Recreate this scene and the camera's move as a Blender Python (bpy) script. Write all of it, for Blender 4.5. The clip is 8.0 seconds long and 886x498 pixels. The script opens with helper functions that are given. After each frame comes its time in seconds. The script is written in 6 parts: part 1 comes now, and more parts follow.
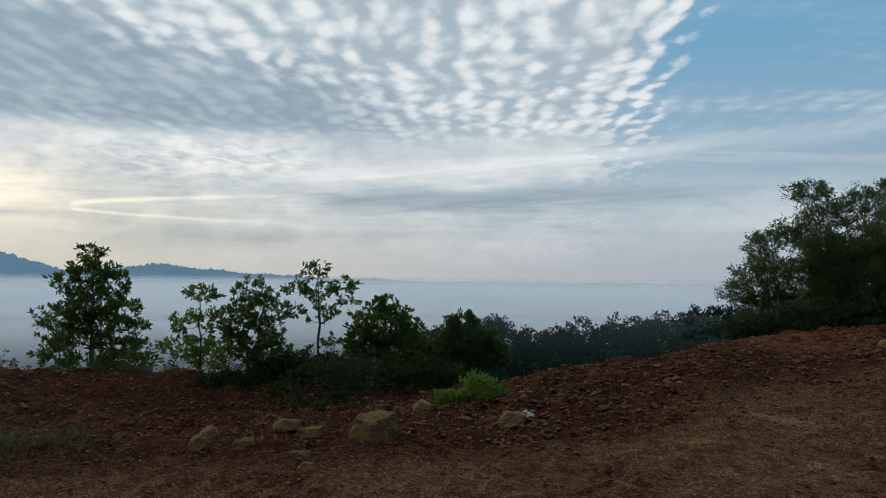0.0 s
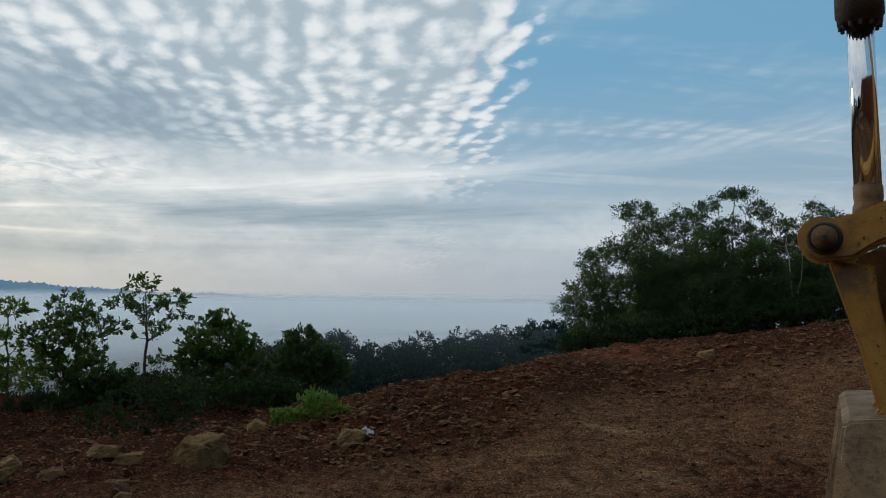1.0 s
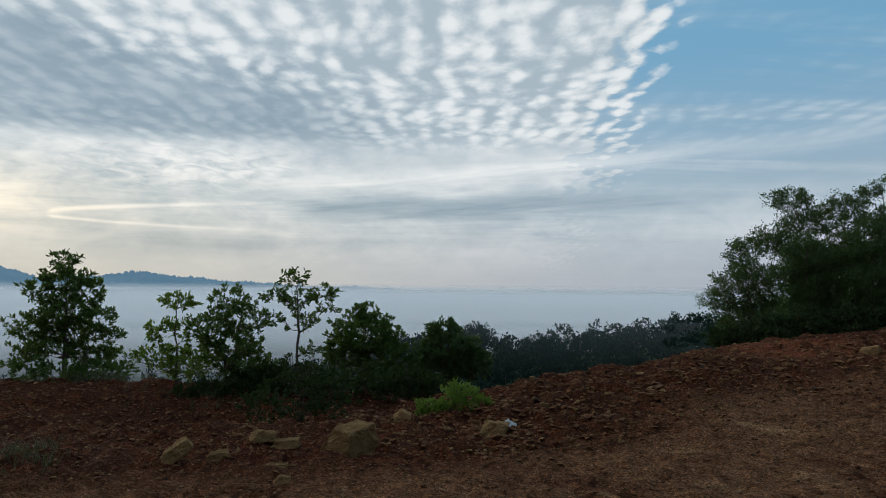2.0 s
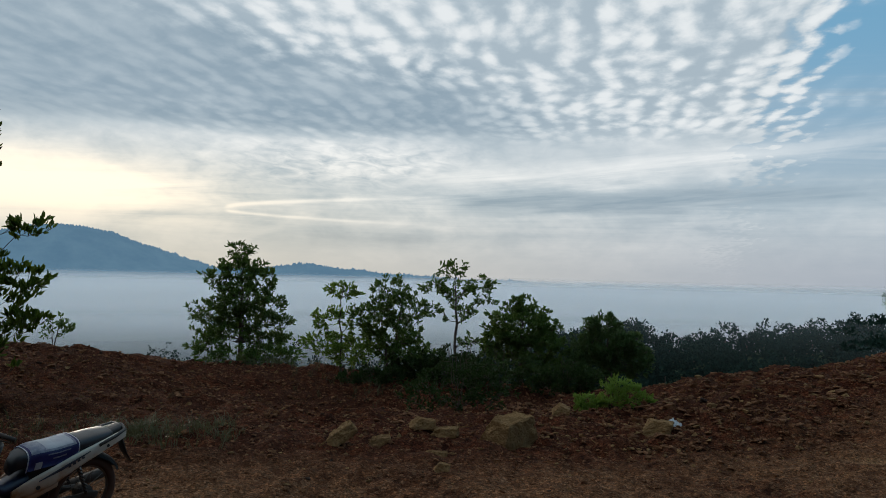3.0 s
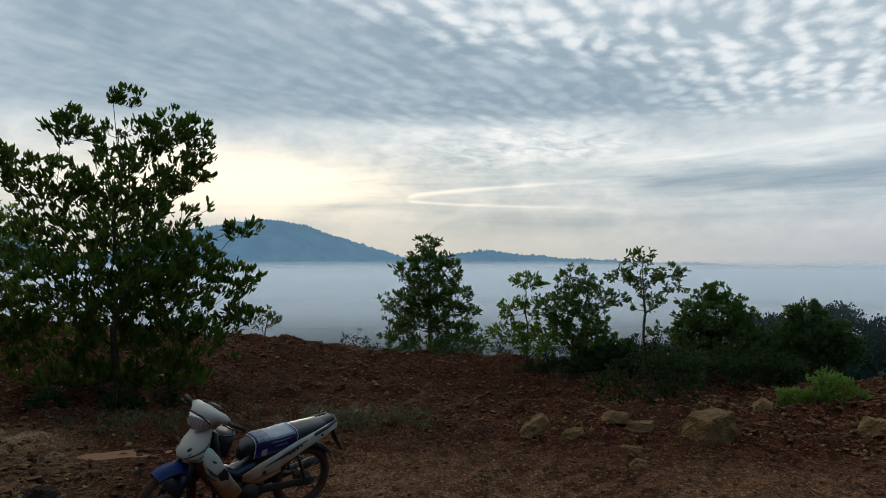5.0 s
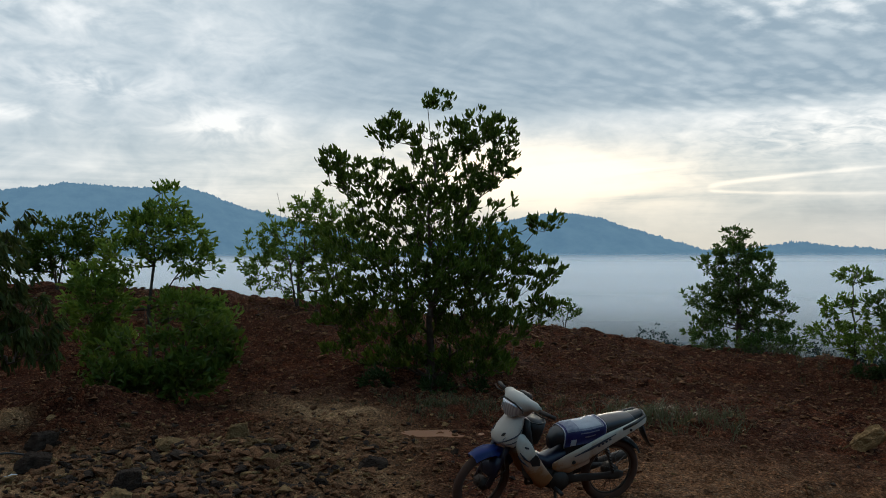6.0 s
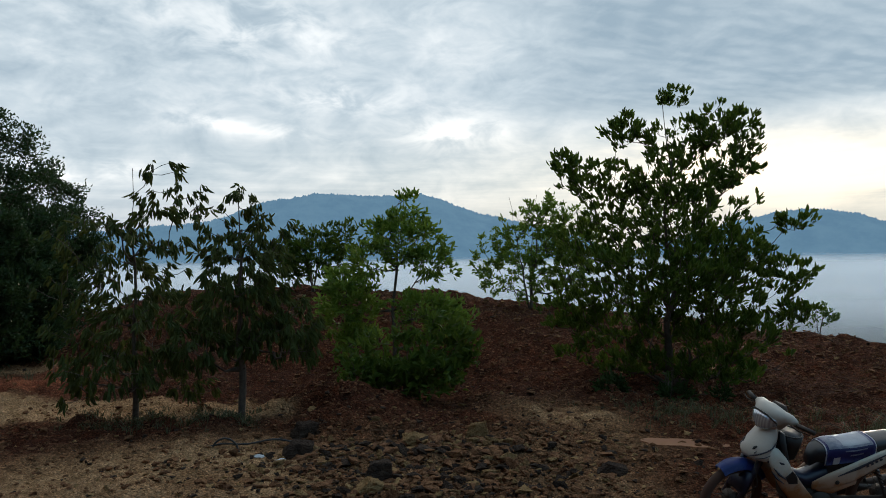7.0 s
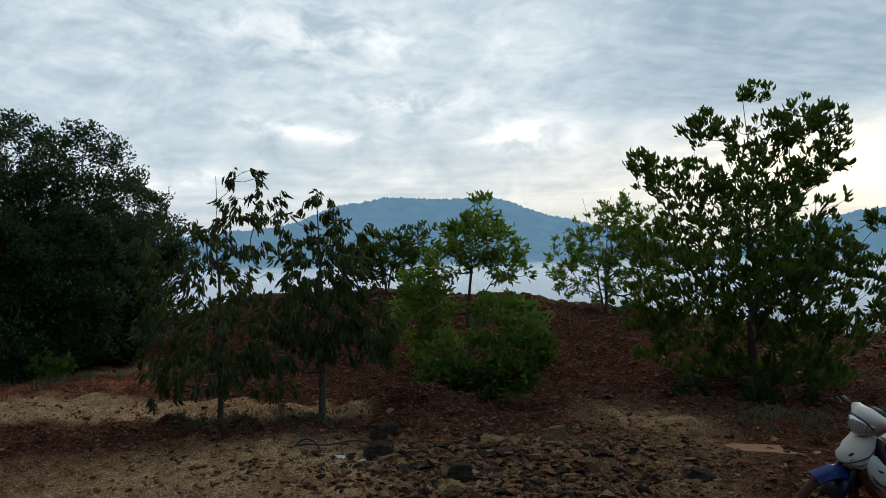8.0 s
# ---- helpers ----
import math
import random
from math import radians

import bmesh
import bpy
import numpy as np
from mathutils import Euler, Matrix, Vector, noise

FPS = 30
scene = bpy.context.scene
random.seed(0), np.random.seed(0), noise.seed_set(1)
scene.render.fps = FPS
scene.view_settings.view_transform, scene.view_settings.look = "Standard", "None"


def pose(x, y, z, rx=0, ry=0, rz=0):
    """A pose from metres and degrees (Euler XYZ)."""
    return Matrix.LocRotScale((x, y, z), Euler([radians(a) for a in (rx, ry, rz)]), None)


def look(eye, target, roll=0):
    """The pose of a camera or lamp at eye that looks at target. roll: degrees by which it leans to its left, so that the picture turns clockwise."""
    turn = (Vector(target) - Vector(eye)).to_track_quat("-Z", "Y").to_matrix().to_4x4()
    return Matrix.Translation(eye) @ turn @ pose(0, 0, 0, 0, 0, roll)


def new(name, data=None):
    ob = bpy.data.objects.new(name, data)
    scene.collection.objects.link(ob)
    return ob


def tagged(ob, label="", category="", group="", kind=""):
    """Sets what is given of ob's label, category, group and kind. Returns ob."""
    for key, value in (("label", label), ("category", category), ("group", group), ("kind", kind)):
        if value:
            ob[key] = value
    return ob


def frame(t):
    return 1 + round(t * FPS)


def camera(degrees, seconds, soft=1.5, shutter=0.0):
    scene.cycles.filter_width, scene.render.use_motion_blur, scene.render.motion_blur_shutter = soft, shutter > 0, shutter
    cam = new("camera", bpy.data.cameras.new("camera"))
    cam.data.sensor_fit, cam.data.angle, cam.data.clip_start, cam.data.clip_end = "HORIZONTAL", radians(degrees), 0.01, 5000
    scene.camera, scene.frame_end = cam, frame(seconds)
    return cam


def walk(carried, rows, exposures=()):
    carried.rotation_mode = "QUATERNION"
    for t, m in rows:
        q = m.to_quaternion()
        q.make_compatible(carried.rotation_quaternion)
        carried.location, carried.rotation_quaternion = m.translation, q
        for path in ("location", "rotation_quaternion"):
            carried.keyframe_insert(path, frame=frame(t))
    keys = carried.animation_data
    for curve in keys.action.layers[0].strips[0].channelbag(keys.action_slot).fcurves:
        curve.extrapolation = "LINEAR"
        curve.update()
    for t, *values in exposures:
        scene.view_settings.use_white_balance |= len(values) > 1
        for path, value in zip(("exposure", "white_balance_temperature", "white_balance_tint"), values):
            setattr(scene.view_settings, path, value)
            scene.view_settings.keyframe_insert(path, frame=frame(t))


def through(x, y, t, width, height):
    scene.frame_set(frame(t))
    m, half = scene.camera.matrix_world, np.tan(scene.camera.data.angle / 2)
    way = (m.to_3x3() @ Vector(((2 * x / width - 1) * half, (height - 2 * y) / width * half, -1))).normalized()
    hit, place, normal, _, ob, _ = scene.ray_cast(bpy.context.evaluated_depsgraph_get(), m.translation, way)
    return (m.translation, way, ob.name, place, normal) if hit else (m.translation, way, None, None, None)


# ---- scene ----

# ------------------------------------------------------------------ camera
cam = camera(58.0, 8.0, soft=0.95)
# seconds, eye x y z in metres, yaw to the left, pitch up, lean to the left in degrees
PATH = [
    (0.0, 0.040, -0.082, 2.080, 0.01, 1.88, 0.59),
    (0.5, 0.080, 0.145, 2.075, -5.80, 2.36, 0.61),
    (1.0, 0.102, 0.175, 2.064, -11.12, 3.07, 0.80),
    (1.3, 0.096, 0.184, 2.060, -12.85, 2.74, 0.75),
    (1.5, 0.091, 0.186, 2.058, -11.99, 2.52, 0.71),
    (2.0, 0.049, 0.112, 2.076, -1.31, 2.43, 0.54),
    (2.2, 0.021, 0.101, 2.072, 3.18, 2.40, 0.71),
    (3.3, -0.010, 0.272, 2.034, 9.92, 1.57, 1.27),
    (3.5, -0.004, 0.297, 2.039, 9.61, 1.44, 1.13),
    (4.0, -0.055, 0.297, 2.038, 10.46, 1.35, 1.16),
    (4.2, -0.075, 0.286, 2.050, 11.78, 1.23, 1.15),
    (5.3, -0.096, 0.088, 2.151, 28.86, 0.49, -0.21),
    (5.5, -0.118, 0.100, 2.144, 33.54, 0.35, -0.08),
    (6.0, -0.165, 0.047, 2.142, 43.48, 0.18, -0.12),
    (6.5, -0.189, -0.007, 2.150, 53.12, 0.29, -0.49),
    (7.0, -0.186, -0.012, 2.151, 59.80, 0.48, -0.80),
    (7.5, -0.194, -0.016, 2.156, 61.87, 0.54, -1.05),
    (8.0, -0.215, -0.094, 2.153, 64.76, 0.76, -1.26),
]


def aimed(x, y, z, yaw, pitch, lean):
    a, p = radians(yaw), radians(pitch)
    way = Vector((-math.sin(a) * math.cos(p), math.cos(a) * math.cos(p), math.sin(p)))
    eye = Vector((x, y, z))
    return look(eye, eye + way, lean)


walk(cam, [(row[0], aimed(*row[1:])) for row in PATH], exposures=[(0.0, -0.12), (4.2, -0.08), (5.5, 0.0), (7.0, 0.18), (8.0, 0.2)])

# ------------------------------------------------------------------ world and sun
SUN_AZ, SUN_EL = 37.0, 7.0  # degrees to the left of +y, degrees above the horizon
sun_way = Vector((-math.sin(radians(SUN_AZ)) * math.cos(radians(SUN_EL)), math.cos(radians(SUN_AZ)) * math.cos(radians(SUN_EL)), math.sin(radians(SUN_EL))))
sun = new("sun", bpy.data.lights.new("sun", "SUN"))
sun.data.energy, sun.data.angle, sun.data.color = 0.7, radians(14), (1.0, 0.86, 0.68)
sun.matrix_world = look(sun_way * 50, (0, 0, 0))


class Nodes:
    """Short calls for building a node tree."""

    def __init__(self, tree):
        self.tree = tree
        tree.nodes.clear()

    def add(self, kind, inputs=None, **props):
        node = self.tree.nodes.new(kind)
        for key, value in props.items():
            setattr(node, key, value)
        for key, value in (inputs or {}).items():
            self.put(node.inputs[key], value)
        return node

    def put(self, socket, value):
        if isinstance(value, bpy.types.NodeSocket):
            self.tree.links.new(value, socket)
        else:
            socket.default_value = value

    def math(self, op, a, b=0.0, c=0.0, clamp=False):
        n = self.add("ShaderNodeMath", {0: a, 1: b, 2: c}, operation=op, use_clamp=clamp)
        return n.outputs[0]

    def vec(self, op, a, b=(0, 0, 0)):
        n = self.add("ShaderNodeVectorMath", {0: a, 1: b}, operation=op)
        return n.outputs["Value"] if op in ("DOT_PRODUCT", "LENGTH") else n.outputs["Vector"]

    def step(self, v, lo, hi, out_lo=0.0, out_hi=1.0):
        n = self.add("ShaderNodeMapRange", {0: v, 1: lo, 2: hi, 3: out_lo, 4: out_hi}, interpolation_type="SMOOTHSTEP")
        return n.outputs[0]

    def mix(self, f, a, b, blend="MIX"):
        n = self.add("ShaderNodeMix", data_type="RGBA", blend_type=blend)
        self.put(n.inputs[0], f)
        self.put(n.inputs[6], a)
        self.put(n.inputs[7], b)
        return n.outputs[2]

    def noise(self, at, scale, detail=4.0, rough=0.55, warp=0.0):
        n = self.add("ShaderNodeTexNoise", {"Vector": at, "Scale": scale, "Detail": detail, "Roughness": rough, "Distortion": warp})
        return n.outputs["Fac"]

    def mapping(self, at, scale=(1, 1, 1), turn=(0, 0, 0), shift=(0, 0, 0)):
        return self.add("ShaderNodeMapping", {"Vector": at, "Location": shift, "Rotation": turn, "Scale": scale}).outputs[0]


def rgb(r, g, b):
    return (r, g, b, 1.0)


class Val:
    """A number in a node tree, with the usual signs."""

    def __init__(self, n, socket):
        self.n, self.s = n, socket

    def op(self, name, other=0.0, swap=False):
        a, b = self.s, other.s if isinstance(other, Val) else other
        return Val(self.n, self.n.math(name, b, a) if swap else self.n.math(name, a, b))

    def __add__(self, o):
        return self.op("ADD", o)

    def __sub__(self, o):
        return self.op("SUBTRACT", o)

    def __rsub__(self, o):
        return self.op("SUBTRACT", o, True)

    def __mul__(self, o):
        return self.op("MULTIPLY", o)

    def __truediv__(self, o):
        return self.op("DIVIDE", o)

    def __radd__(self, o):
        return self.op("ADD", o)

    def __rmul__(self, o):
        return self.op("MULTIPLY", o)

    def most(self, o):
        return self.op("MAXIMUM", o)

    def least(self, o):
        return self.op("MINIMUM", o)

    def step(self, lo, hi):
        return Val(self.n, self.n.step(self.s, lo, hi))

    def bell(self, centre, width):
        d = (self - centre) / width
        return Val(self.n, self.n.math("EXPONENT", (d * d * -1.0).s))


def build_world():
    world = bpy.data.worlds.new("sky")
    scene.world = world
    world.use_nodes = True
    n = Nodes(world.node_tree)
    way = n.add("ShaderNodeTexCoord").outputs["Generated"]
    sky = n.add("ShaderNodeTexSky", sky_type="NISHITA", sun_disc=False, sun_elevation=radians(SUN_EL + 6), sun_rotation=radians(-SUN_AZ), air_density=1.0, dust_density=1.0, ozone_density=2.0)
    x, y, z = (Val(n, s) for s in n.add("ShaderNodeSeparateXYZ", {0: way}).outputs)
    up = z.most(0.0)
    # the cloud sheet lies as a plane over the place: its coordinates in that plane
    plane = n.add("ShaderNodeCombineXYZ", {0: (x / (up + 0.045)).s, 1: (y / (up + 0.045)).s, 2: 0.0}).outputs[0]
    el = z.op("ARCSINE") * 57.2958
    az = x.op("MULTIPLY", -1.0).op("ARCTAN2", y) * 57.2958

    def fog(at, scale, detail=4.0, rough=0.55, warp=0.0, turn=0.0, shift=(0, 0, 0), by=1.0):
        return Val(n, n.noise(n.mapping(at, scale, (0, 0, turn), shift), by, detail, rough, warp))

    near = Val(n, n.vec("DOT_PRODUCT", way, tuple(sun_way))).most(0.0)
    wide = Val(n, n.math("POWER", near.s, 5.0))
    glow = az.bell(36.0, 11.5) * (el + (az - 34.0) * -0.05).bell(5.2, 2.1)
    # wobble of the large forms
    wob = (fog(plane, (0.5, 0.5, 1), 4) - 0.5) * 2.0
    wob2 = (fog(plane, (1.9, 1.2, 1), 5, 0.6) - 0.5) * 2.0
    # clear air
    blue = n.vec("SCALE", sky.outputs[0])
    n.put(blue.node.inputs["Scale"], 0.085)
    clear = n.mix(el.step(4, 17).s, rgb(0.40, 0.52, 0.63), rgb(0.20, 0.45, 0.67))
    blue = n.mix(0.8, blue, clear)
    # rows of small puffs, running away from the place
    bend = n.vec("SCALE", n.add("ShaderNodeTexNoise", {"Vector": plane, "Scale": 1.2, "Detail": 1.0}).outputs["Color"])
    n.put(bend.node.inputs["Scale"], 0.20)
    bent = n.vec("ADD", plane, bend)
    blob = Val(n, n.add("ShaderNodeTexVoronoi", {"Vector": n.mapping(bent, (11.0, 6.0, 1), (0, 0, 0.10)), "Scale": 1.0, "Smoothness": 0.35, "Randomness": 0.9}, feature="SMOOTH_F1").outputs["Distance"])
    fibre = fog(bent, (15.0, 9.0, 1), 5, 0.6, 0.0, 0.3)
    rolls = Val(n, n.add("ShaderNodeTexWave", {"Vector": n.mapping(bent, (1, 0.25, 1), (0, 0, 0.14)), "Scale": 2.3, "Distortion": 2.5, "Detail": 2.0, "Detail Scale": 1.6}, wave_type="BANDS", bands_direction="X").outputs["Fac"])
    gaps = fog(plane, (1.6, 1.0, 1), 3, 0.5)
    puff = 0.58 + (0.40 - blob) * 1.0 + (fibre - 0.5) * 1.0 + (rolls - 0.5) * 0.28 + (gaps - 0.5) * 0.8
    puff = puff.step(0.10, 0.95)
    # the sheet ends with a ragged edge towards the clear air
    sheet = (az + wob * 2.5 + wob2 * 4.0 + (puff - 0.5) * 3.5 + (el - 12.0) * 0.28).step(-15.5, -12.0)
    sheet = sheet.most((el * -1.0 + wob2 * 1.2).step(-8.2, -5.0) * 0.6)
    streak = fog(plane, (0.28, 1.5, 1), 6, 0.62, 0.5, -0.62).step(0.40, 0.78) * 0.55
    ripple_zone = (el + wob * 1.2).step(9.0, 10.6) * (az + wob * 3.0).step(34.0, 22.0)
    # soft mottled layer
    soft = fog(plane, (1.7, 1.15, 1), 4, 0.55, 0.3, 0.6, (3.1, 1.7, 0))
    small = fog(plane, (5.2, 3.0, 1), 4, 0.55, 0.3, 0.6)
    dome = n.add("ShaderNodeCombineXYZ", {0: (az * 0.075).s, 1: (el * 0.19).s, 2: 0.0}).outputs[0]
    patch = fog(dome, (1.0, 1.0, 1), 4, 0.55, 0.7, 0.12, (5.3, 0.4, 0))
    dapple = fog(dome, (3.4, 2.6, 1), 4, 0.6, 0.5, 0.2)
    flake = fog(dome, (9.0, 6.0, 1), 3, 0.55, 0.4, 0.3)
    base = 0.62 + (patch - 0.5) * 1.1 + (dapple - 0.5) * 0.9 + (flake - 0.5) * 0.45 * patch.step(0.35, 0.6) + (soft - 0.5) * 0.12 + (small - 0.5) * 0.15
    tone = base * (1.0 - ripple_zone) + ripple_zone * (0.24 + puff * 0.80)
    # drawn-out texture of the low bands, and fine ripples below the shelf
    drawn = fog(n.add("ShaderNodeCombineXYZ", {0: (az * 0.05).s, 1: (el * 0.85 + az * 0.07).s, 2: 0.7}).outputs[0], (1, 1, 1), 6, 0.62, 0.4)
    fine = fog(n.add("ShaderNodeCombineXYZ", {0: (az * 0.55 + el * 0.5).s, 1: (el * 1.9 - az * 0.2).s, 2: 0.0}).outputs[0], (1, 1, 1), 3, 0.55, 0.6)
    fine_zone = (el + wob2 * 0.6).bell(7.7, 1.7) * (az + wob * 2.0).bell(17.0, 9.0)
    tone = tone + fine_zone * ((fine - 0.47) * 2.2 + 0.10)
    # the smooth grey shelf
    top = 13.0 + az.step(2.0, 22.0) * 2.2 + az.step(20.0, 36.0) * 4.0
    shelf = (el + wob2 * 0.8 + (dapple - 0.5) * 1.4).step(9.0, 10.5) * (el - top + wob * 1.6 + wob2 * 1.4 + (puff - 0.5) * 1.2).step(1.9, -1.7) * (az + wob * 4.0 + wob2 * 3.0).step(-1.0, 10.0) * az.step(60.0, 44.0) * 0.86
    tone = tone * (1.0 - shelf) + shelf * (0.05 + (soft - 0.5) * 0.35 + (puff - 0.5) * 0.16 + (dapple - 0.5) * 0.5)
    # the bright band that climbs away from the sun, and the grey streak below it
    climb = el - (7.6 - az * 0.092) + wob2 * 1.1 + (drawn - 0.45) * 2.2
    band = climb.bell(0.0, 1.0) * (az + wob2 * 2.0).step(17.0, 7.0) * (1.0 - az.step(-4.0, -24.0) * 0.68)
    tone = tone * (1.0 - band * 0.7) + band * (0.50 + (drawn - 0.36) * 1.7)
    wedge = (el + az * 0.02 + wob2 * 0.45).bell(5.4, 0.95) * (az + wob2 * 1.5).step(11.5, 6.5) * az.step(-26.0, -12.0)
    tone = tone * (1.0 - wedge * 0.9) + wedge * (-0.12 + (drawn - 0.42) * 1.3)
    tone = tone - (el + wob2 * 0.4).bell(2.4, 0.6) * az.bell(14.0, 7.0) * 0.4
    cover = sheet.most(streak).most(band * 0.95).most(wedge * 0.85)
    # thin bright openings in the sheet, away from the sun
    torn = (dapple.step(0.36, 0.62) * 0.75 + flake * 0.35)
    gleam = (el + wob2 * 0.5).bell(11.2, 1.0) * az.bell(66.5, 3.8) + (el - (az - 74.0) * 0.10).bell(9.0, 0.6) * az.bell(74.0, 4.5) + el.bell(8.6, 1.3) * az.bell(58.5, 3.2) + (el + (az - 84.0) * 0.1).bell(5.6, 0.7) * az.bell(84.0, 4.5) + el.bell(15.8, 1.8) * az.bell(74.0, 7.0) * 0.7
    tone = tone + gleam * torn * 0.85
    run = (25.3 - az).most(0.0)
    lips = (el - (4.25 + run.op("POWER", 0.55) * 0.28)).bell(0.0, 0.14) + (el - (4.15 - run.op("POWER", 0.6) * 0.13)).bell(0.0, 0.10)
    tone = tone + lips * (run.step(0.0, 0.6) * run.step(17.0, 3.0)) * (0.55 + (drawn - 0.45) * 1.6 + (fine - 0.5) * 0.5).most(0.0)
    lowbands = fog(n.add("ShaderNodeCombineXYZ", {0: (az * 0.035).s, 1: (el * 0.75).s, 2: 0.3}).outputs[0], (1, 1, 1), 5, 0.6, 0.3)
    tone = tone + el.bell(4.0, 2.6) * (lowbands - 0.47) * 1.5
    tone = tone - (el + wob * 1.5).step(8.0, 12.0) * az.step(38.0, 54.0) * 0.14 - az.step(62.0, 84.0) * el.step(5.0, 9.0) * 0.16
    tone = tone + glow * (0.15 + patch * 0.5 + (drawn - 0.42) * 2.2)
    tone = tone + el.step(24.0, 45.0) * 0.35
    t = tone.most(0.0).least(1.2)
    ramp = n.add("ShaderNodeValToRGB", {0: (t / 1.2).s})
    ramp.color_ramp.elements[0].color = rgb(0.305, 0.405, 0.49)
    ramp.color_ramp.elements[1].color = rgb(0.94, 0.97, 0.98)
    mid = ramp.color_ramp.elements.new(0.36)
    mid.color = rgb(0.52, 0.61, 0.675)
    warm = n.mix((wide * el.step(12.0, 3.0) * 0.6).s, ramp.outputs[0], rgb(1.0, 0.90, 0.72), "MULTIPLY")
    cloud = n.mix((glow * (t - 0.2).most(0.0) * 1.4).least(1.0).s, warm, rgb(1.35, 1.18, 0.92))
    col = n.mix(cover.s, blue, cloud)
    # haze above the horizon
    haze = el.step(6.0, -0.9) * 0.9
    hcol = n.mix(wide.s, rgb(0.40, 0.45, 0.525), rgb(0.74, 0.68, 0.56))
    col = n.mix(haze.s, col, hcol)
    # the sky is dimmer away from the rising sun
    side = Val(n, n.vec("DOT_PRODUCT", way, tuple(sun_way))).step(-0.5, 0.22) * 0.12 + 0.88
    bg = n.add("ShaderNodeBackground", {"Color": col, "Strength": side.s})
    out = n.add("ShaderNodeOutputWorld")
    n.put(out.inputs[0], bg.outputs[0])


build_world()


# ------------------------------------------------------------------ materials
def material(name):
    m = bpy.data.materials.new(name)
    m.use_nodes = True
    return m, Nodes(m.node_tree)


def finish(m, n, color, rough=0.8, metal=0.0, bump=None, depth=0.01, strength=1.0, extra=None):
    p = n.add("ShaderNodeBsdfPrincipled", {"Base Color": color, "Roughness": rough, "Metallic": metal})
    if bump is not None:
        n.put(p.inputs["Normal"], n.add("ShaderNodeBump", {"Height": bump, "Distance": depth, "Strength": strength}).outputs[0])
    for key, value in (extra or {}).items():
        n.put(p.inputs[key], value)
    o = n.add("ShaderNodeOutputMaterial")
    n.put(o.inputs[0], p.outputs[0])
    return m


def simple(name, dark, light, scale=8.0, rough=0.6, metal=0.0, bump=0.003, detail=6, extra=None):
    """Two tones of one surface, mixed by grain at two scales."""
    m, n = material(name)
    at = n.add("ShaderNodeTexCoord").outputs["Object"]
    grain = n.noise(at, scale, detail, 0.6)
    fine = n.noise(at, scale * 7, 4, 0.6)
    f = n.math("ADD", n.math("MULTIPLY", n.step(grain, 0.3, 0.7), 0.7), n.math("MULTIPLY", fine, 0.3))
    r = n.math("ADD", rough - 0.1, n.math("MULTIPLY", grain, 0.2))
    return finish(m, n, n.mix(f, rgb(*dark), rgb(*light)), r, metal, fine, bump, 0.6, extra)


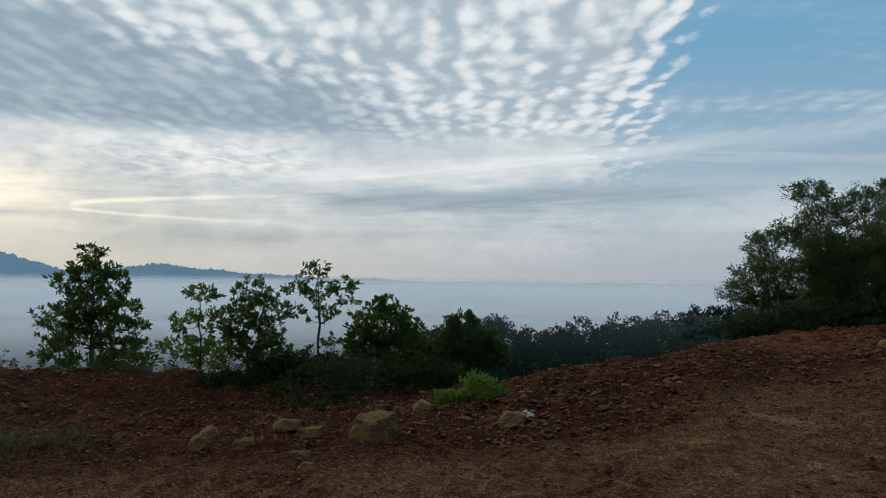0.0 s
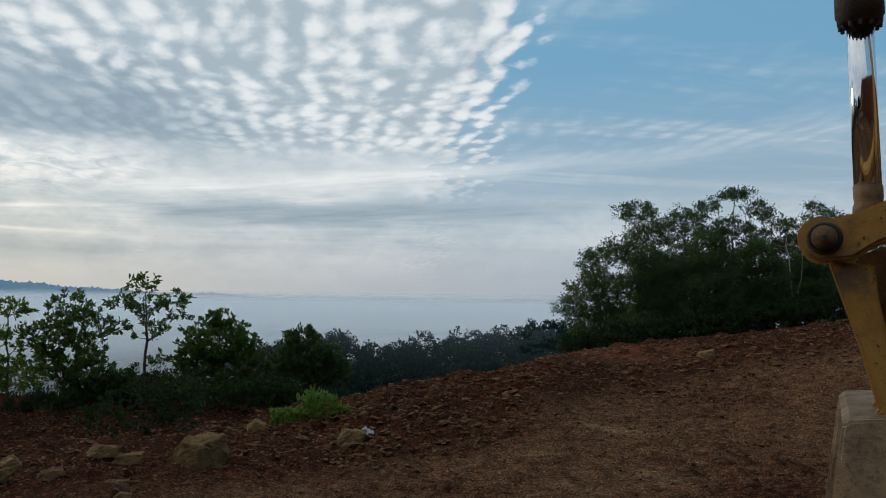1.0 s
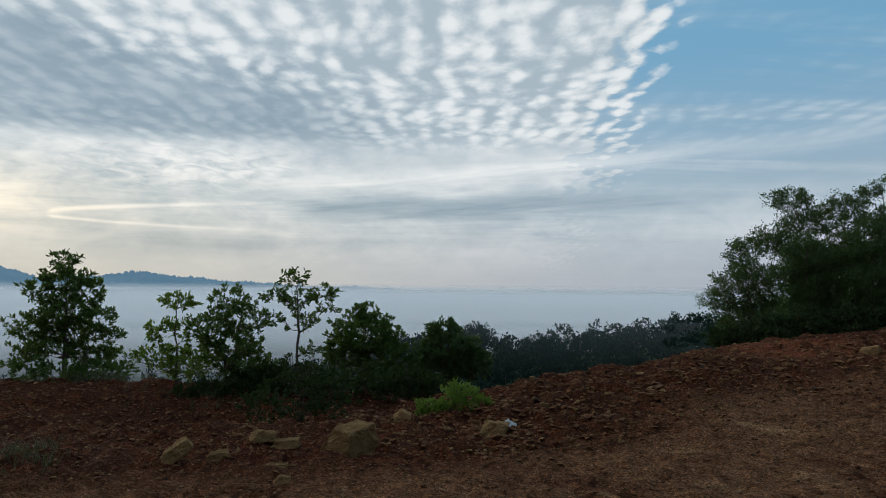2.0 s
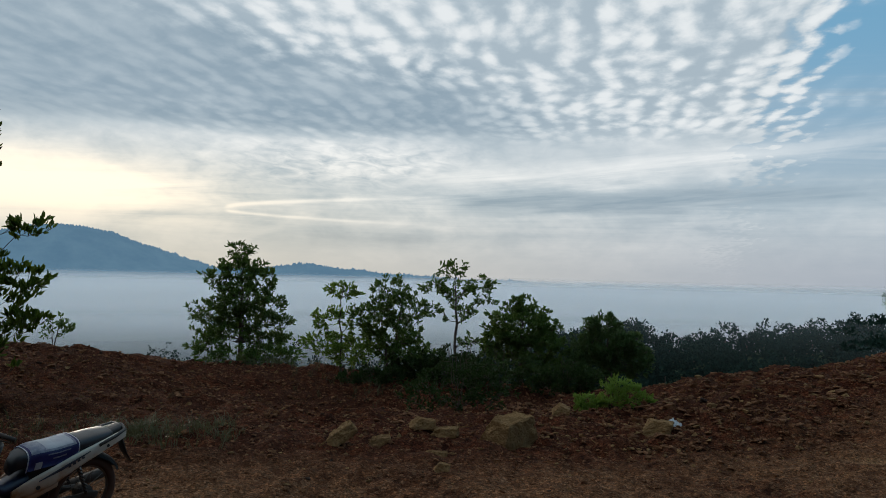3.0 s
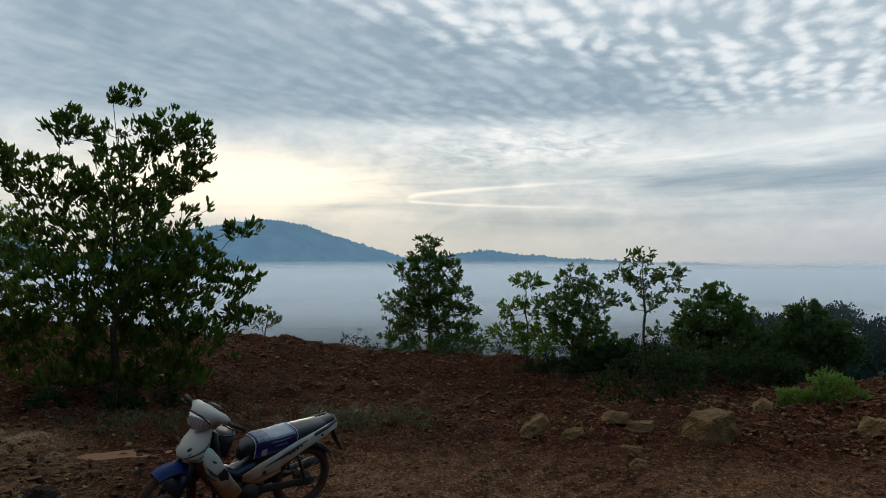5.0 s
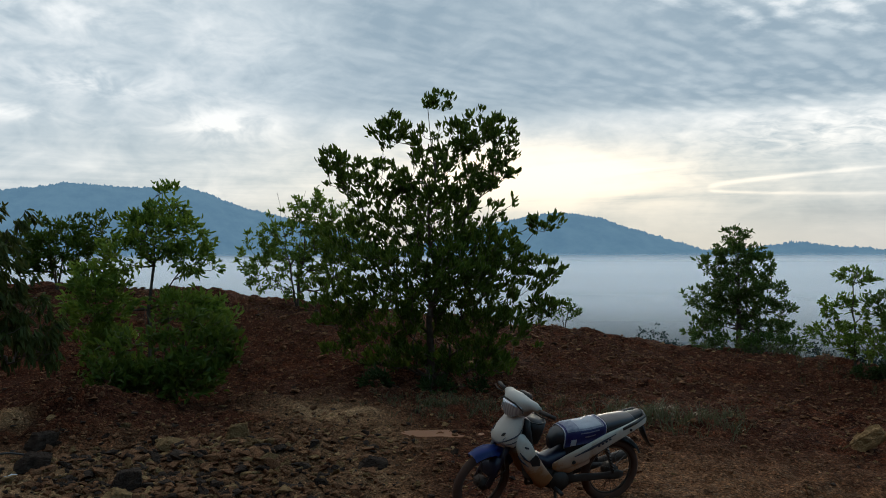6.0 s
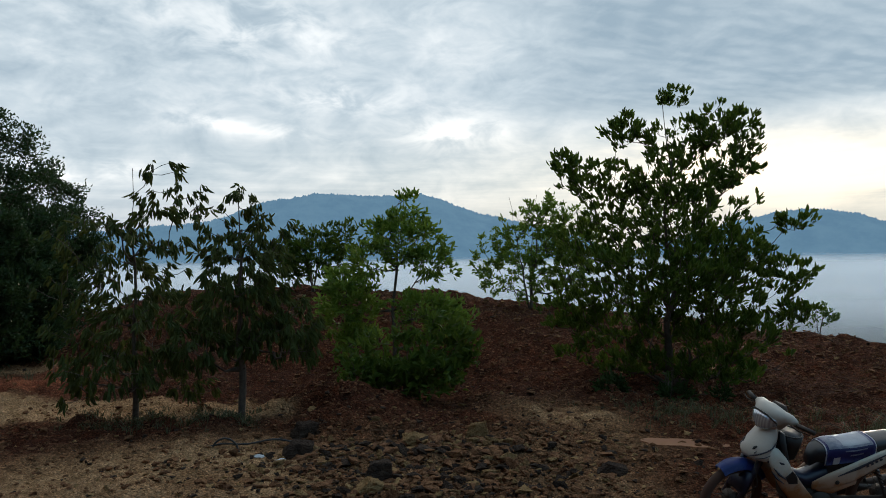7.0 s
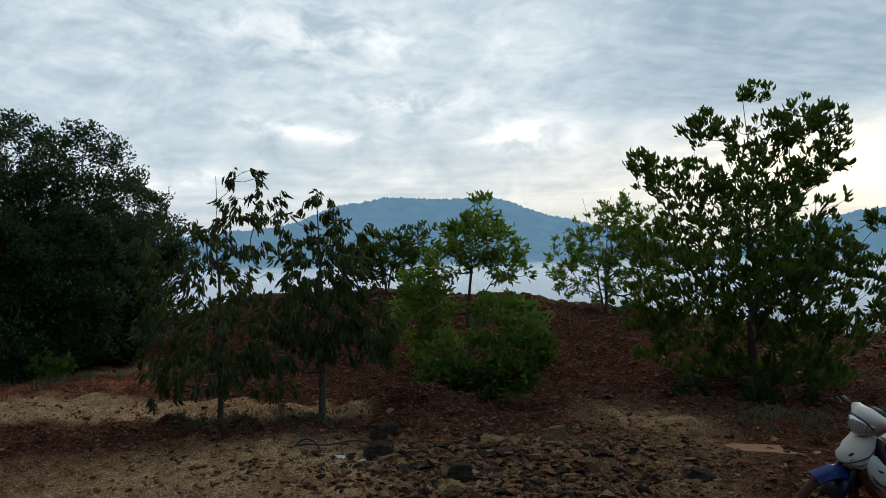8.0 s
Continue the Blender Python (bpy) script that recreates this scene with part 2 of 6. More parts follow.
def soil_material():
    m, n = material("red_soil")
    at = n.add("ShaderNodeTexCoord").outputs["Object"]
    zone = n.add("ShaderNodeAttribute", attribute_name="zone").outputs["Color"]
    track, wet, bank = n.add("ShaderNodeSeparateColor", {0: zone}).outputs
    clod = n.noise(at, 5.5, 6, 0.62)
    grit = n.noise(at, 30.0, 5, 0.7)
    patch = n.noise(at, 0.45, 5, 0.6)
    cell = n.add("ShaderNodeTexVoronoi", {"Vector": at, "Scale": 26.0, "Randomness": 1.0})
    stone = n.add("ShaderNodeSeparateColor", {0: cell.outputs["Color"]}).outputs[0]
    red = n.mix(n.step(clod, 0.35, 0.7), rgb(0.026, 0.0083, 0.0048), rgb(0.098, 0.030, 0.0140))
    red = n.mix(n.step(patch, 0.42, 0.62), red, rgb(0.050, 0.018, 0.0105))
    red = n.mix(n.math("MULTIPLY", n.step(stone, 0.72, 0.95), 0.55), red, rgb(0.15, 0.075, 0.04))
    pale = n.mix(n.step(clod, 0.3, 0.7), rgb(0.092, 0.041, 0.0195), rgb(0.185, 0.088, 0.043))
    pale = n.mix(n.math("MULTIPLY", n.step(stone, 0.6, 0.95), 0.5), pale, rgb(0.19, 0.115, 0.07))
    col = n.mix(n.math("MULTIPLY", track, n.step(n.math("ADD", patch, n.math("MULTIPLY", clod, 0.4)), 0.45, 0.8)), red, pale)
    bright = n.mix(n.step(clod, 0.3, 0.7), rgb(0.14, 0.042, 0.022), rgb(0.25, 0.085, 0.042))
    col = n.mix(bank, col, bright)
    grey = n.mix(n.step(clod, 0.3, 0.7), rgb(0.265, 0.148, 0.072), rgb(0.43, 0.262, 0.14))
    col = n.mix(wet, col, grey)
    wild = n.add("ShaderNodeAttribute", attribute_name="wild").outputs["Fac"]
    col = n.mix(wild, col, n.mix(n.noise(at, 0.15, 5, 0.6), rgb(0.018, 0.032, 0.016), rgb(0.04, 0.06, 0.03)))
    speck = n.add("ShaderNodeTexVoronoi", {"Vector": at, "Scale": 75.0, "Randomness": 1.0})
    grain = n.add("ShaderNodeSeparateColor", {0: speck.outputs["Color"]}).outputs[1]
    col = n.mix(n.math("MULTIPLY", n.step(grain, 0.45, 1.0), 0.55), col, n.mix(1.0, col, rgb(1.9, 1.85, 1.8), "MULTIPLY"))
    col = n.mix(n.math("MULTIPLY", n.step(grain, 0.4, 0.0), 0.6), col, n.mix(1.0, col, rgb(0.4, 0.38, 0.36), "MULTIPLY"))
    pebble = n.add("ShaderNodeTexVoronoi", {"Vector": at, "Scale": 42.0, "Randomness": 1.0})
    lot = n.add("ShaderNodeSeparateColor", {0: pebble.outputs["Color"]}).outputs[2]
    col = n.mix(n.math("MULTIPLY", n.step(lot, 0.62, 0.95), n.math("SUBTRACT", 0.55, n.math("MULTIPLY", wet, 0.42))), col, n.mix(1.0, col, rgb(2.3, 2.2, 2.1), "MULTIPLY"))
    col = n.mix(n.math("MULTIPLY", n.step(lot, 0.35, 0.05), n.math("SUBTRACT", 0.6, n.math("MULTIPLY", wet, 0.35))), col, n.mix(1.0, col, rgb(0.42, 0.40, 0.38), "MULTIPLY"))
    height = n.math("ADD", n.math("MULTIPLY", clod, 0.5), n.math("ADD", n.math("MULTIPLY", grit, 0.35), n.math("MULTIPLY", n.math("ADD", cell.outputs["Distance"], n.math("MULTIPLY", pebble.outputs["Distance"], 0.8)), -0.4)))
    return finish(m, n, col, 0.95, 0.0, height, 0.07, 1.0, {"Specular IOR Level": 0.03})


def stone_material(name, dark, light, scale=6.0):
    m, n = material(name)
    at = n.add("ShaderNodeTexCoord").outputs["Object"]
    shade = n.add("ShaderNodeObjectInfo").outputs["Random"]
    isle = n.add("ShaderNodeNewGeometry").outputs["Random Per Island"]
    g = n.noise(at, scale, 7, 0.62)
    fine = n.noise(at, scale * 8, 5, 0.6)
    f = n.math("ADD", n.math("MULTIPLY", n.step(g, 0.3, 0.7), 0.5), n.math("ADD", n.math("MULTIPLY", shade, 0.25), n.math("MULTIPLY", isle, 0.25)))
    col = n.mix(f, rgb(*dark), rgb(*light))
    col = n.mix(n.step(n.noise(at, scale * 0.7, 4, 0.6), 0.6, 0.85), col, rgb(0.15, 0.08, 0.045))
    return finish(m, n, col, 0.9, 0.0, n.math("ADD", g, n.math("MULTIPLY", fine, 0.6)), 0.06, 1.0, {"Specular IOR Level": 0.08})


def leaf_material(name, dark, light, young, through=0.32, gloss=0.3):
    m, n = material(name)
    isle = n.add("ShaderNodeNewGeometry").outputs["Random Per Island"]
    at = n.add("ShaderNodeTexCoord").outputs["Object"]
    clump = n.noise(at, 1.3, 3, 0.6)
    col = n.mix(n.math("ADD", n.math("MULTIPLY", isle, 0.6), n.math("MULTIPLY", clump, 0.4)), rgb(*dark), rgb(*light))
    col = n.mix(n.math("MULTIPLY", n.step(isle, 0.86, 1.0), n.step(clump, 0.4, 0.7)), col, rgb(*young))
    p = n.add("ShaderNodeBsdfPrincipled", {"Base Color": col, "Roughness": 0.5 if gloss else 1.0, "Specular IOR Level": gloss})
    t = n.add("ShaderNodeBsdfTranslucent", {"Color": n.mix(0.5, col, rgb(*young))})
    mixed = n.add("ShaderNodeMixShader", {0: through, 1: p.outputs[0], 2: t.outputs[0]})
    o = n.add("ShaderNodeOutputMaterial")
    n.put(o.inputs[0], mixed.outputs[0])
    return m


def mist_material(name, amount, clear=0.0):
    """A see-through sheet painted as mist of a given opacity, thin and torn in places; none within `clear` metres of
    the hilltop.
    """
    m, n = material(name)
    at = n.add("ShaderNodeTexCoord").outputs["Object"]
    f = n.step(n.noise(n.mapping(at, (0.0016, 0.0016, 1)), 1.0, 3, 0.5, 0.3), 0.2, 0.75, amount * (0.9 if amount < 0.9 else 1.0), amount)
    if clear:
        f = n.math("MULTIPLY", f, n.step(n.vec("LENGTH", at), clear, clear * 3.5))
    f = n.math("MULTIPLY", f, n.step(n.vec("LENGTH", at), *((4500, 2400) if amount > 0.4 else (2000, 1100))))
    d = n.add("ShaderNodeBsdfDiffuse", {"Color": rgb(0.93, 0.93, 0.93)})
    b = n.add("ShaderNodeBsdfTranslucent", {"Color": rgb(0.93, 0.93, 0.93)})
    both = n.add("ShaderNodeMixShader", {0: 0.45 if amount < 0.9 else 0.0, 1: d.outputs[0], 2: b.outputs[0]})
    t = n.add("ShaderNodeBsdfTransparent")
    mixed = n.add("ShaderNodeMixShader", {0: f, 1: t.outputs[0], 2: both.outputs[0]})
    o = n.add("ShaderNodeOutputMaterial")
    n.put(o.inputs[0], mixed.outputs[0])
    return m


def veil_material():
    """A see-through sheet painted as mist before the far hills, thick at the foot and gone above."""
    m, n = material("mist_veil")
    at = n.add("ShaderNodeTexCoord").outputs["Object"]
    z = n.add("ShaderNodeSeparateXYZ", {0: at}).outputs[2]
    drift = n.noise(n.mapping(at, (0.0013, 0.0013, 0.012)), 1.0, 4, 0.55, 0.2)
    f = n.math("MULTIPLY", n.step(n.math("ADD", z, n.math("MULTIPLY", n.math("SUBTRACT", drift, 0.5), 4.0)), 0.0, -23.0), 1.0)
    d = n.add("ShaderNodeBsdfDiffuse", {"Color": rgb(0.84, 0.84, 0.85)})
    b = n.add("ShaderNodeBsdfTranslucent", {"Color": rgb(0.84, 0.84, 0.85)})
    both = n.add("ShaderNodeMixShader", {0: 0.35, 1: d.outputs[0], 2: b.outputs[0]})
    mixed = n.add("ShaderNodeMixShader", {0: f, 1: n.add("ShaderNodeBsdfTransparent").outputs[0], 2: both.outputs[0]})
    o = n.add("ShaderNodeOutputMaterial")
    n.put(o.inputs[0], mixed.outputs[0])
    return m


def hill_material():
    m, n = material("hill_haze_glow")
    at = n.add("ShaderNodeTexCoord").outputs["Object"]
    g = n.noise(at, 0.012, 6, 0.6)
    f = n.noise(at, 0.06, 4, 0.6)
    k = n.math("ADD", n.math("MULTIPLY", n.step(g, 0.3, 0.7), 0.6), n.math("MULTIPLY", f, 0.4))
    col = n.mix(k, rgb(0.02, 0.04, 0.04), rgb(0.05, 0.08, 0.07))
    # the blue haze of the air is painted in as the hill's own glow
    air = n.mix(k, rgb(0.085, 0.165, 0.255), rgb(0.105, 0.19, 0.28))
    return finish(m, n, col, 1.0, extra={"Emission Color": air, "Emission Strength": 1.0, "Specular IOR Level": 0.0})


SOIL = soil_material()
BARK = simple("bark", (0.05, 0.035, 0.025), (0.13, 0.10, 0.075), 14, 0.9, bump=0.01)
PALE_BARK = simple("pale_bark", (0.20, 0.17, 0.14), (0.38, 0.34, 0.29), 12, 0.9, bump=0.01)
LEAF = leaf_material("leaf_green", (0.029, 0.056, 0.009), (0.074, 0.128, 0.018), (0.18, 0.25, 0.035), 0.38, 0.18)
LEAF_EDGE = leaf_material("leaf_edge", (0.038, 0.078, 0.017), (0.085, 0.155, 0.033), (0.19, 0.27, 0.05), 0.42)
LEAF_DARK = leaf_material("leaf_dark", (0.036, 0.07, 0.024), (0.075, 0.125, 0.04), (0.12, 0.20, 0.05), 0.4)
LEAF_LIGHT = leaf_material("leaf_light", (0.065, 0.125, 0.016), (0.14, 0.235, 0.032), (0.30, 0.40, 0.06), 0.45)
# shade under the wood is put into this darker leaf colour
LEAF_SHADE = leaf_material("leaf_shaded", (0.016, 0.034, 0.013), (0.038, 0.066, 0.022), (0.06, 0.10, 0.03), 0.22, 0.1)
LEAF_DROOP = leaf_material("leaf_drooping", (0.034, 0.050, 0.014), (0.072, 0.098, 0.026), (0.15, 0.16, 0.04), 0.36, 0.12)
# far leaves: the blue haze of distance is put into the colour
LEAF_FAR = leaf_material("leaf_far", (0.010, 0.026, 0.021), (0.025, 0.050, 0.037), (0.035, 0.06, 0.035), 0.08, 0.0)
LEAF_OPEN = leaf_material("leaf_open_thicket", (0.018, 0.036, 0.011), (0.042, 0.072, 0.02), (0.08, 0.12, 0.03), 0.28, 0.1)
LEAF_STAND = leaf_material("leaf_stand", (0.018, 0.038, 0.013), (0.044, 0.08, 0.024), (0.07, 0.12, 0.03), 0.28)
GRASS = leaf_material("grass_blade", (0.05, 0.055, 0.022), (0.10, 0.10, 0.045), (0.15, 0.14, 0.07), 0.3)
LEAF_BRIGHT = leaf_material("leaf_bright", (0.10, 0.19, 0.03), (0.19, 0.31, 0.05), (0.32, 0.42, 0.08), 0.45)
TAN_STONE = stone_material("tan_stone", (0.16, 0.088, 0.038), (0.45, 0.275, 0.125))
RUBBLE = stone_material("rubble", (0.082, 0.034, 0.019), (0.42, 0.205, 0.10), 9.0)
DARK_STONE = stone_material("dark_stone", (0.028, 0.019, 0.015), (0.105, 0.07, 0.052), 9.0)
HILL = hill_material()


# ------------------------------------------------------------------ building helpers
def mesh_of(name, verts, faces, mat, smooth=False):
    me = bpy.data.meshes.new(name)
    me.from_pydata(verts, [], faces)
    me.update()
    if smooth:
        me.polygons.foreach_set("use_smooth", [True] * len(me.polygons))
    if mat:
        me.materials.append(mat)
    return me


def part(name, bm, mat, parent=None, label="", smooth=False):
    """Links a bmesh (or a mesh) as one object under a thing or a part."""
    if isinstance(bm, bpy.types.Mesh):
        me = bm
    else:
        me = bpy.data.meshes.new(name)
        bmesh.ops.recalc_face_normals(bm, faces=bm.faces)
        bm.to_mesh(me)
        bm.free()
        me.materials.append(mat)
        if smooth:
            me.polygons.foreach_set("use_smooth", [True] * len(me.polygons))
    ob = new(name, me)
    if parent:
        ob.parent = parent
    return tagged(ob, label)


def empty(name, m, label, category, group=""):
    ob = new(name)
    ob.matrix_basis = m
    ob.empty_display_size = 0.2
    return tagged(ob, label, category, group)


def smoothstep(v, lo, hi):
    t = np.clip((v - lo) / (hi - lo), 0, 1)
    return t * t * (3 - 2 * t)


# ------------------------------------------------------------------ ground
# bearing to the left of +y in degrees, distance and height of the edge of the cleared hilltop, distance where its rise starts, steepness behind it
# high rows behind the camera: unseen bank, added to block sky and darken reflections
RIM = np.array([
    (-180, 30, 20, 9, 0.02), (-110, 28, 16, 9, 0.02), (-65, 24, 3.0, 9, 0.05), (-52, 23, 1.8, 9, 0.06), (-38.8, 21, 1.47, 9, 0.05), (-29.9, 20, 0.95, 9, 0.06), (-21, 18, 0.72, 9, 0.2), (-19, 17, 0.66, 9, 0.45), (-15, 15.5, 0.42, 9.5, 0.55),
    (-8.7, 14.5, 0.38, 10, 0.55), (-4.6, 14, 0.18, 10.5, 0.4), (2, 15.5, -0.25, 12, 0.3), (10, 17, -0.25, 12, 0.4), (18.2, 18, -0.10, 12, 0.5), (22, 18, -0.10, 12, 0.5),
    (26.8, 18, 0.0, 12, 0.5), (32.6, 18.5, 0.22, 12, 0.5), (38.8, 19, 0.36, 12, 0.5), (52.3, 20, 0.84, 12, 0.5), (57.5, 20.5, 0.98, 12.2, 0.5), (61, 20.5, 1.2, 12.5, 0.5), (70, 21, 1.35, 13.5, 0.5),
    (78, 23, 1.2, 15, 0.3), (85, 26, 0.35, 19, 0.06), (90, 26, 0.3, 19, 0.04), (100, 26, 0.6, 19, 0.06), (112, 27, 5, 14, 0.04), (130, 28, 17, 12, 0.03), (180, 30, 20, 9, 0.02)])


def noise_at(x, y, scale, seed=0.0, octaves=4):
    return noise.fractal(Vector((x * scale, y * scale, seed)), 0.9, 2.1, octaves)


def bump_at(x, y, cx, cy, wx, wy=0.0):
    return np.exp(-(((x - cx) / wx) ** 2 + ((y - cy) / (wy or wx)) ** 2))


def ground_base(x, y):
    """Height of the ground without its fine clods (arrays)."""
    az = np.degrees(np.arctan2(-x, y))
    r = np.hypot(x, y)
    rc, zc, rb, k = (np.interp(az, RIM[:, 0], RIM[:, c]) for c in (1, 2, 3, 4))
    over = np.maximum(r - rc, 0.0)
    far = np.maximum(over - 24, 0.0)
    z = zc * smoothstep(r, rb, rc) - k * over ** 2 / (over + 5.0) - 0.5 * far ** 2 / (far + 12.0)
    # the wooded spur beyond the bank, above the valley floor
    spur = -15.2 + 3.4 * smoothstep(-az, 8, 20) - 9.0 * smoothstep(az, -2, 12) - 26.0 * smoothstep(r, 190, 330) - 22 * smoothstep(az, 10, 22)
    z = np.maximum(z, np.maximum(spur, -52.0))
    near = 0.42 * (1 - smoothstep(r, 1.0, 5.5))
    # a lower hollow behind the kerb of boulders, a tipped heap of soil, the bank behind the pale road
    hollow = -0.45 * bump_at(x, y, -4.2, 14.2, 3.4, 1.9)
    heap = 0.42 * bump_at(x, y, -10.3, 4.35, 0.95, 0.75)
    # trodden hump under the front wheel of the motorcycle
    hump = 0.055 * bump_at(x, y, -4.50, 4.93, 0.45, 0.45)
    return z + near + hollow + heap + hump


def ground_height(x, y):
    return float(ground_base(np.array([x]), np.array([y]))[0])


def polar(az, r):
    return -r * math.sin(radians(az)), r * math.cos(radians(az))


def build_ground():
    az = np.concatenate([np.arange(-180, -48, 4.0), np.arange(-48, 102, 0.3), np.arange(102, 180, 4.0)])
    r = [0.4]
    while r[-1] < 34:
        r.append(r[-1] + max(0.055, r[-1] * 0.0085))
    while r[-1] < 4900:
        r.append(r[-1] * 1.09)
    r = np.array(r)
    A, R = np.meshgrid(np.radians(az), r, indexing="ij")
    X, Y = -R * np.sin(A), R * np.cos(A)
    Z = ground_base(X, Y)
    rough = np.empty_like(Z)
    for i in range(Z.shape[0]):
        for j in range(Z.shape[1]):
            x, y, d = X[i, j], Y[i, j], R[i, j]
            if d > 40:
                rough[i, j] = 3.0 * noise_at(x, y, 0.01, 2.0, 3) if d > 60 else 0.0
            else:
                rough[i, j] = 0.09 * noise_at(x, y, 0.35, 1.0, 3)
                if d > 3:
                    rough[i, j] += 0.05 * noise_at(x, y, 3.1, 5.0, 3)
    AZ = np.degrees(A)
    calm = 1 - np.clip(0.95 * bump_at(X, Y, -6.64, 6.75, 0.75, 0.6) + 1.3 * bump_at(X, Y, -4.25, 5.55, 1.0, 1.0), 0, 0.97)
    # how loose the soil is: smooth on the driven track, lumpy on the banks
    reach = np.interp(AZ, [-46, -38, -25, -15, -5, 8, 36, 42], [19, 18, 14.5, 11.5, 9.6, 8.7, 9.0, 4.0])
    track = np.clip(smoothstep(reach - R, -1.0, 1.4) * smoothstep(-AZ, -42, -34) + smoothstep(R, 5, 7) * smoothstep(-R, -10.6, -9.0) * smoothstep(AZ, 64, 76), 0, 1)
    side = smoothstep(-AZ, -140, -110)
    track = np.maximum(track * smoothstep(AZ, -150, -110) * side, smoothstep(-R, -5.2, -3.0))
    loose = (1 - 0.75 * track)
    clod = np.empty_like(Z)
    for i in range(Z.shape[0]):
        for j in range(Z.shape[1]):
            d = R[i, j]
            clod[i, j] = abs(noise_at(X[i, j], Y[i, j], 1.3, 9.0, 4)) if 4 < d < 40 else 0.0
    Z = Z + (rough + 0.17 * clod * loose) * calm
    nv, nr = Z.shape
    verts = np.stack([X, Y, Z], -1).reshape(-1, 3)
    centre = len(verts)
    verts = np.vstack([verts, [[0, 0, Z[:, 0].mean()]]])
    i, j = np.meshgrid(np.arange(nv), np.arange(nr - 1), indexing="ij")
    i2 = (i + 1) % nv
    faces = np.stack([i * nr + j, i * nr + j + 1, i2 * nr + j + 1, i2 * nr + j], -1).reshape(-1, 4)[:, ::-1].tolist()
    faces += [(centre, ((a + 1) % nv) * nr, a * nr) for a in range(nv)]
    me = mesh_of("ground", verts.tolist(), faces, SOIL, smooth=True)
    # kinds of soil: driven track, pale silt, bright red bank
    road = 1.5 * np.exp(-((R - 12.75 - (AZ - 84) * 0.13) / (0.42 + 0.035 * np.clip(AZ - 71, 0, 20))) ** 4) * smoothstep(AZ, 70.0, 73.0) + 0.8 * np.exp(-((R - 17.7) / 0.4) ** 2) * smoothstep(AZ, 84, 87)
    road = road * side
    sand = 0.7 * np.exp(-(((X + 8.3) / 1.1) ** 2 + ((Y - 6.6) / 0.55) ** 2)) + 0.5 * np.exp(-(((X + 8.5) / 0.7) ** 2 + ((Y - 2.5) / 0.5) ** 2))
    for a, r0, wide, thick in ((-23.5, 11.6, 3.0, 0.16), (-18.3, 10.4, 1.6, 0.14), (-26.5, 9.7, 1.8, 0.15), (-21.0, 8.9, 2.4, 0.10), (-12.0, 8.3, 3.0, 0.12)):
        sand = sand + 0.45 * np.exp(-((AZ - a) / wide) ** 2 - ((R - r0 - 0.04 * (AZ - a)) / thick) ** 2)
    bank = 0.9 * np.exp(-((R - 16.0) / 1.5) ** 2) * smoothstep(AZ, 82, 86) + 0.75 * np.exp(-(((AZ + 25) / 4.5) ** 2 + ((R - 18.0) / 1.2) ** 2))
    wob = np.vectorize(lambda x, y: noise_at(x, y, 0.9, 3.0, 3))(X[:, : np.searchsorted(r, 40)], Y[:, : np.searchsorted(r, 40)])
    W = np.zeros_like(Z)
    W[:, : wob.shape[1]] = wob
    bank = bank * side
    zone = np.stack([track, np.clip(road * (1 + 0.2 * W) + sand * (1 + 0.9 * W) + (0.6 * track * side * smoothstep(R, 4.0, 6.0) * smoothstep(AZ, 58, 72) + 0.30 * smoothstep(AZ, 42, 50) * smoothstep(-R, -10.5, -9) * smoothstep(-AZ, -72, -64)) * (1 + 0.8 * W), 0, 1), np.clip(bank * (1 + 1.2 * W), 0, 1), np.ones_like(Z)], -1).reshape(-1, 4)
    zone = np.vstack([zone, [[1, 0, 0, 1]]])
    layer = me.color_attributes.new("zone", "FLOAT_COLOR", "POINT")
    layer.data.foreach_set("color", zone.astype(np.float32).ravel())
    wild = me.attributes.new("wild", "FLOAT", "POINT")
    wild.data.foreach_set("value", np.append(smoothstep(R, 32, 42).ravel() * smoothstep(np.abs(AZ - 25), 110, 85).ravel(), 0.0).astype(np.float32))
    ob = new("ground", me)
    return tagged(ob, "red-brown lateritic soil of a cleared hilltop with clods and gravel", "ground", kind="structure")


ground = build_ground()


def drop(x, y, sink=0.0):
    """The ground's surface under a place."""
    hit, place, *_ = ground.ray_cast(Vector((x, y, 60.0)), Vector((0, 0, -1)))
    return place.z - sink if hit else ground_height(x, y) - sink



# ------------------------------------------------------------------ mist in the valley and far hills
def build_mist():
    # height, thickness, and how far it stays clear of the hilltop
    # stacked flat sheets put the valley's haze in as see-through colour
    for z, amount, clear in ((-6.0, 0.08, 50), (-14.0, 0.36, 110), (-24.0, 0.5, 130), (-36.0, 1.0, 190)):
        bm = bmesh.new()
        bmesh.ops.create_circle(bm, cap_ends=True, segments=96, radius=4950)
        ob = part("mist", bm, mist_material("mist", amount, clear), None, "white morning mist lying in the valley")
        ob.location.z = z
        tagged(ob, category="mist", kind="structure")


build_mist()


def build_veil():
    c = 180
    # one see-through ring carries the painted haze at the hills' feet
    verts = [(2150 * math.cos(2 * math.pi * k / c), 2150 * math.sin(2 * math.pi * k / c), z) for z in (-50, 60) for k in range(c)]
    faces = [(k, (k + 1) % c, c + (k + 1) % c, c + k) for k in range(c)]
    ob = new("mist_bank", mesh_of("mist_bank", verts, faces, veil_material(), smooth=True))
    tagged(ob, "soft white mist hiding the feet of far hills", "mist", kind="structure")


build_veil()


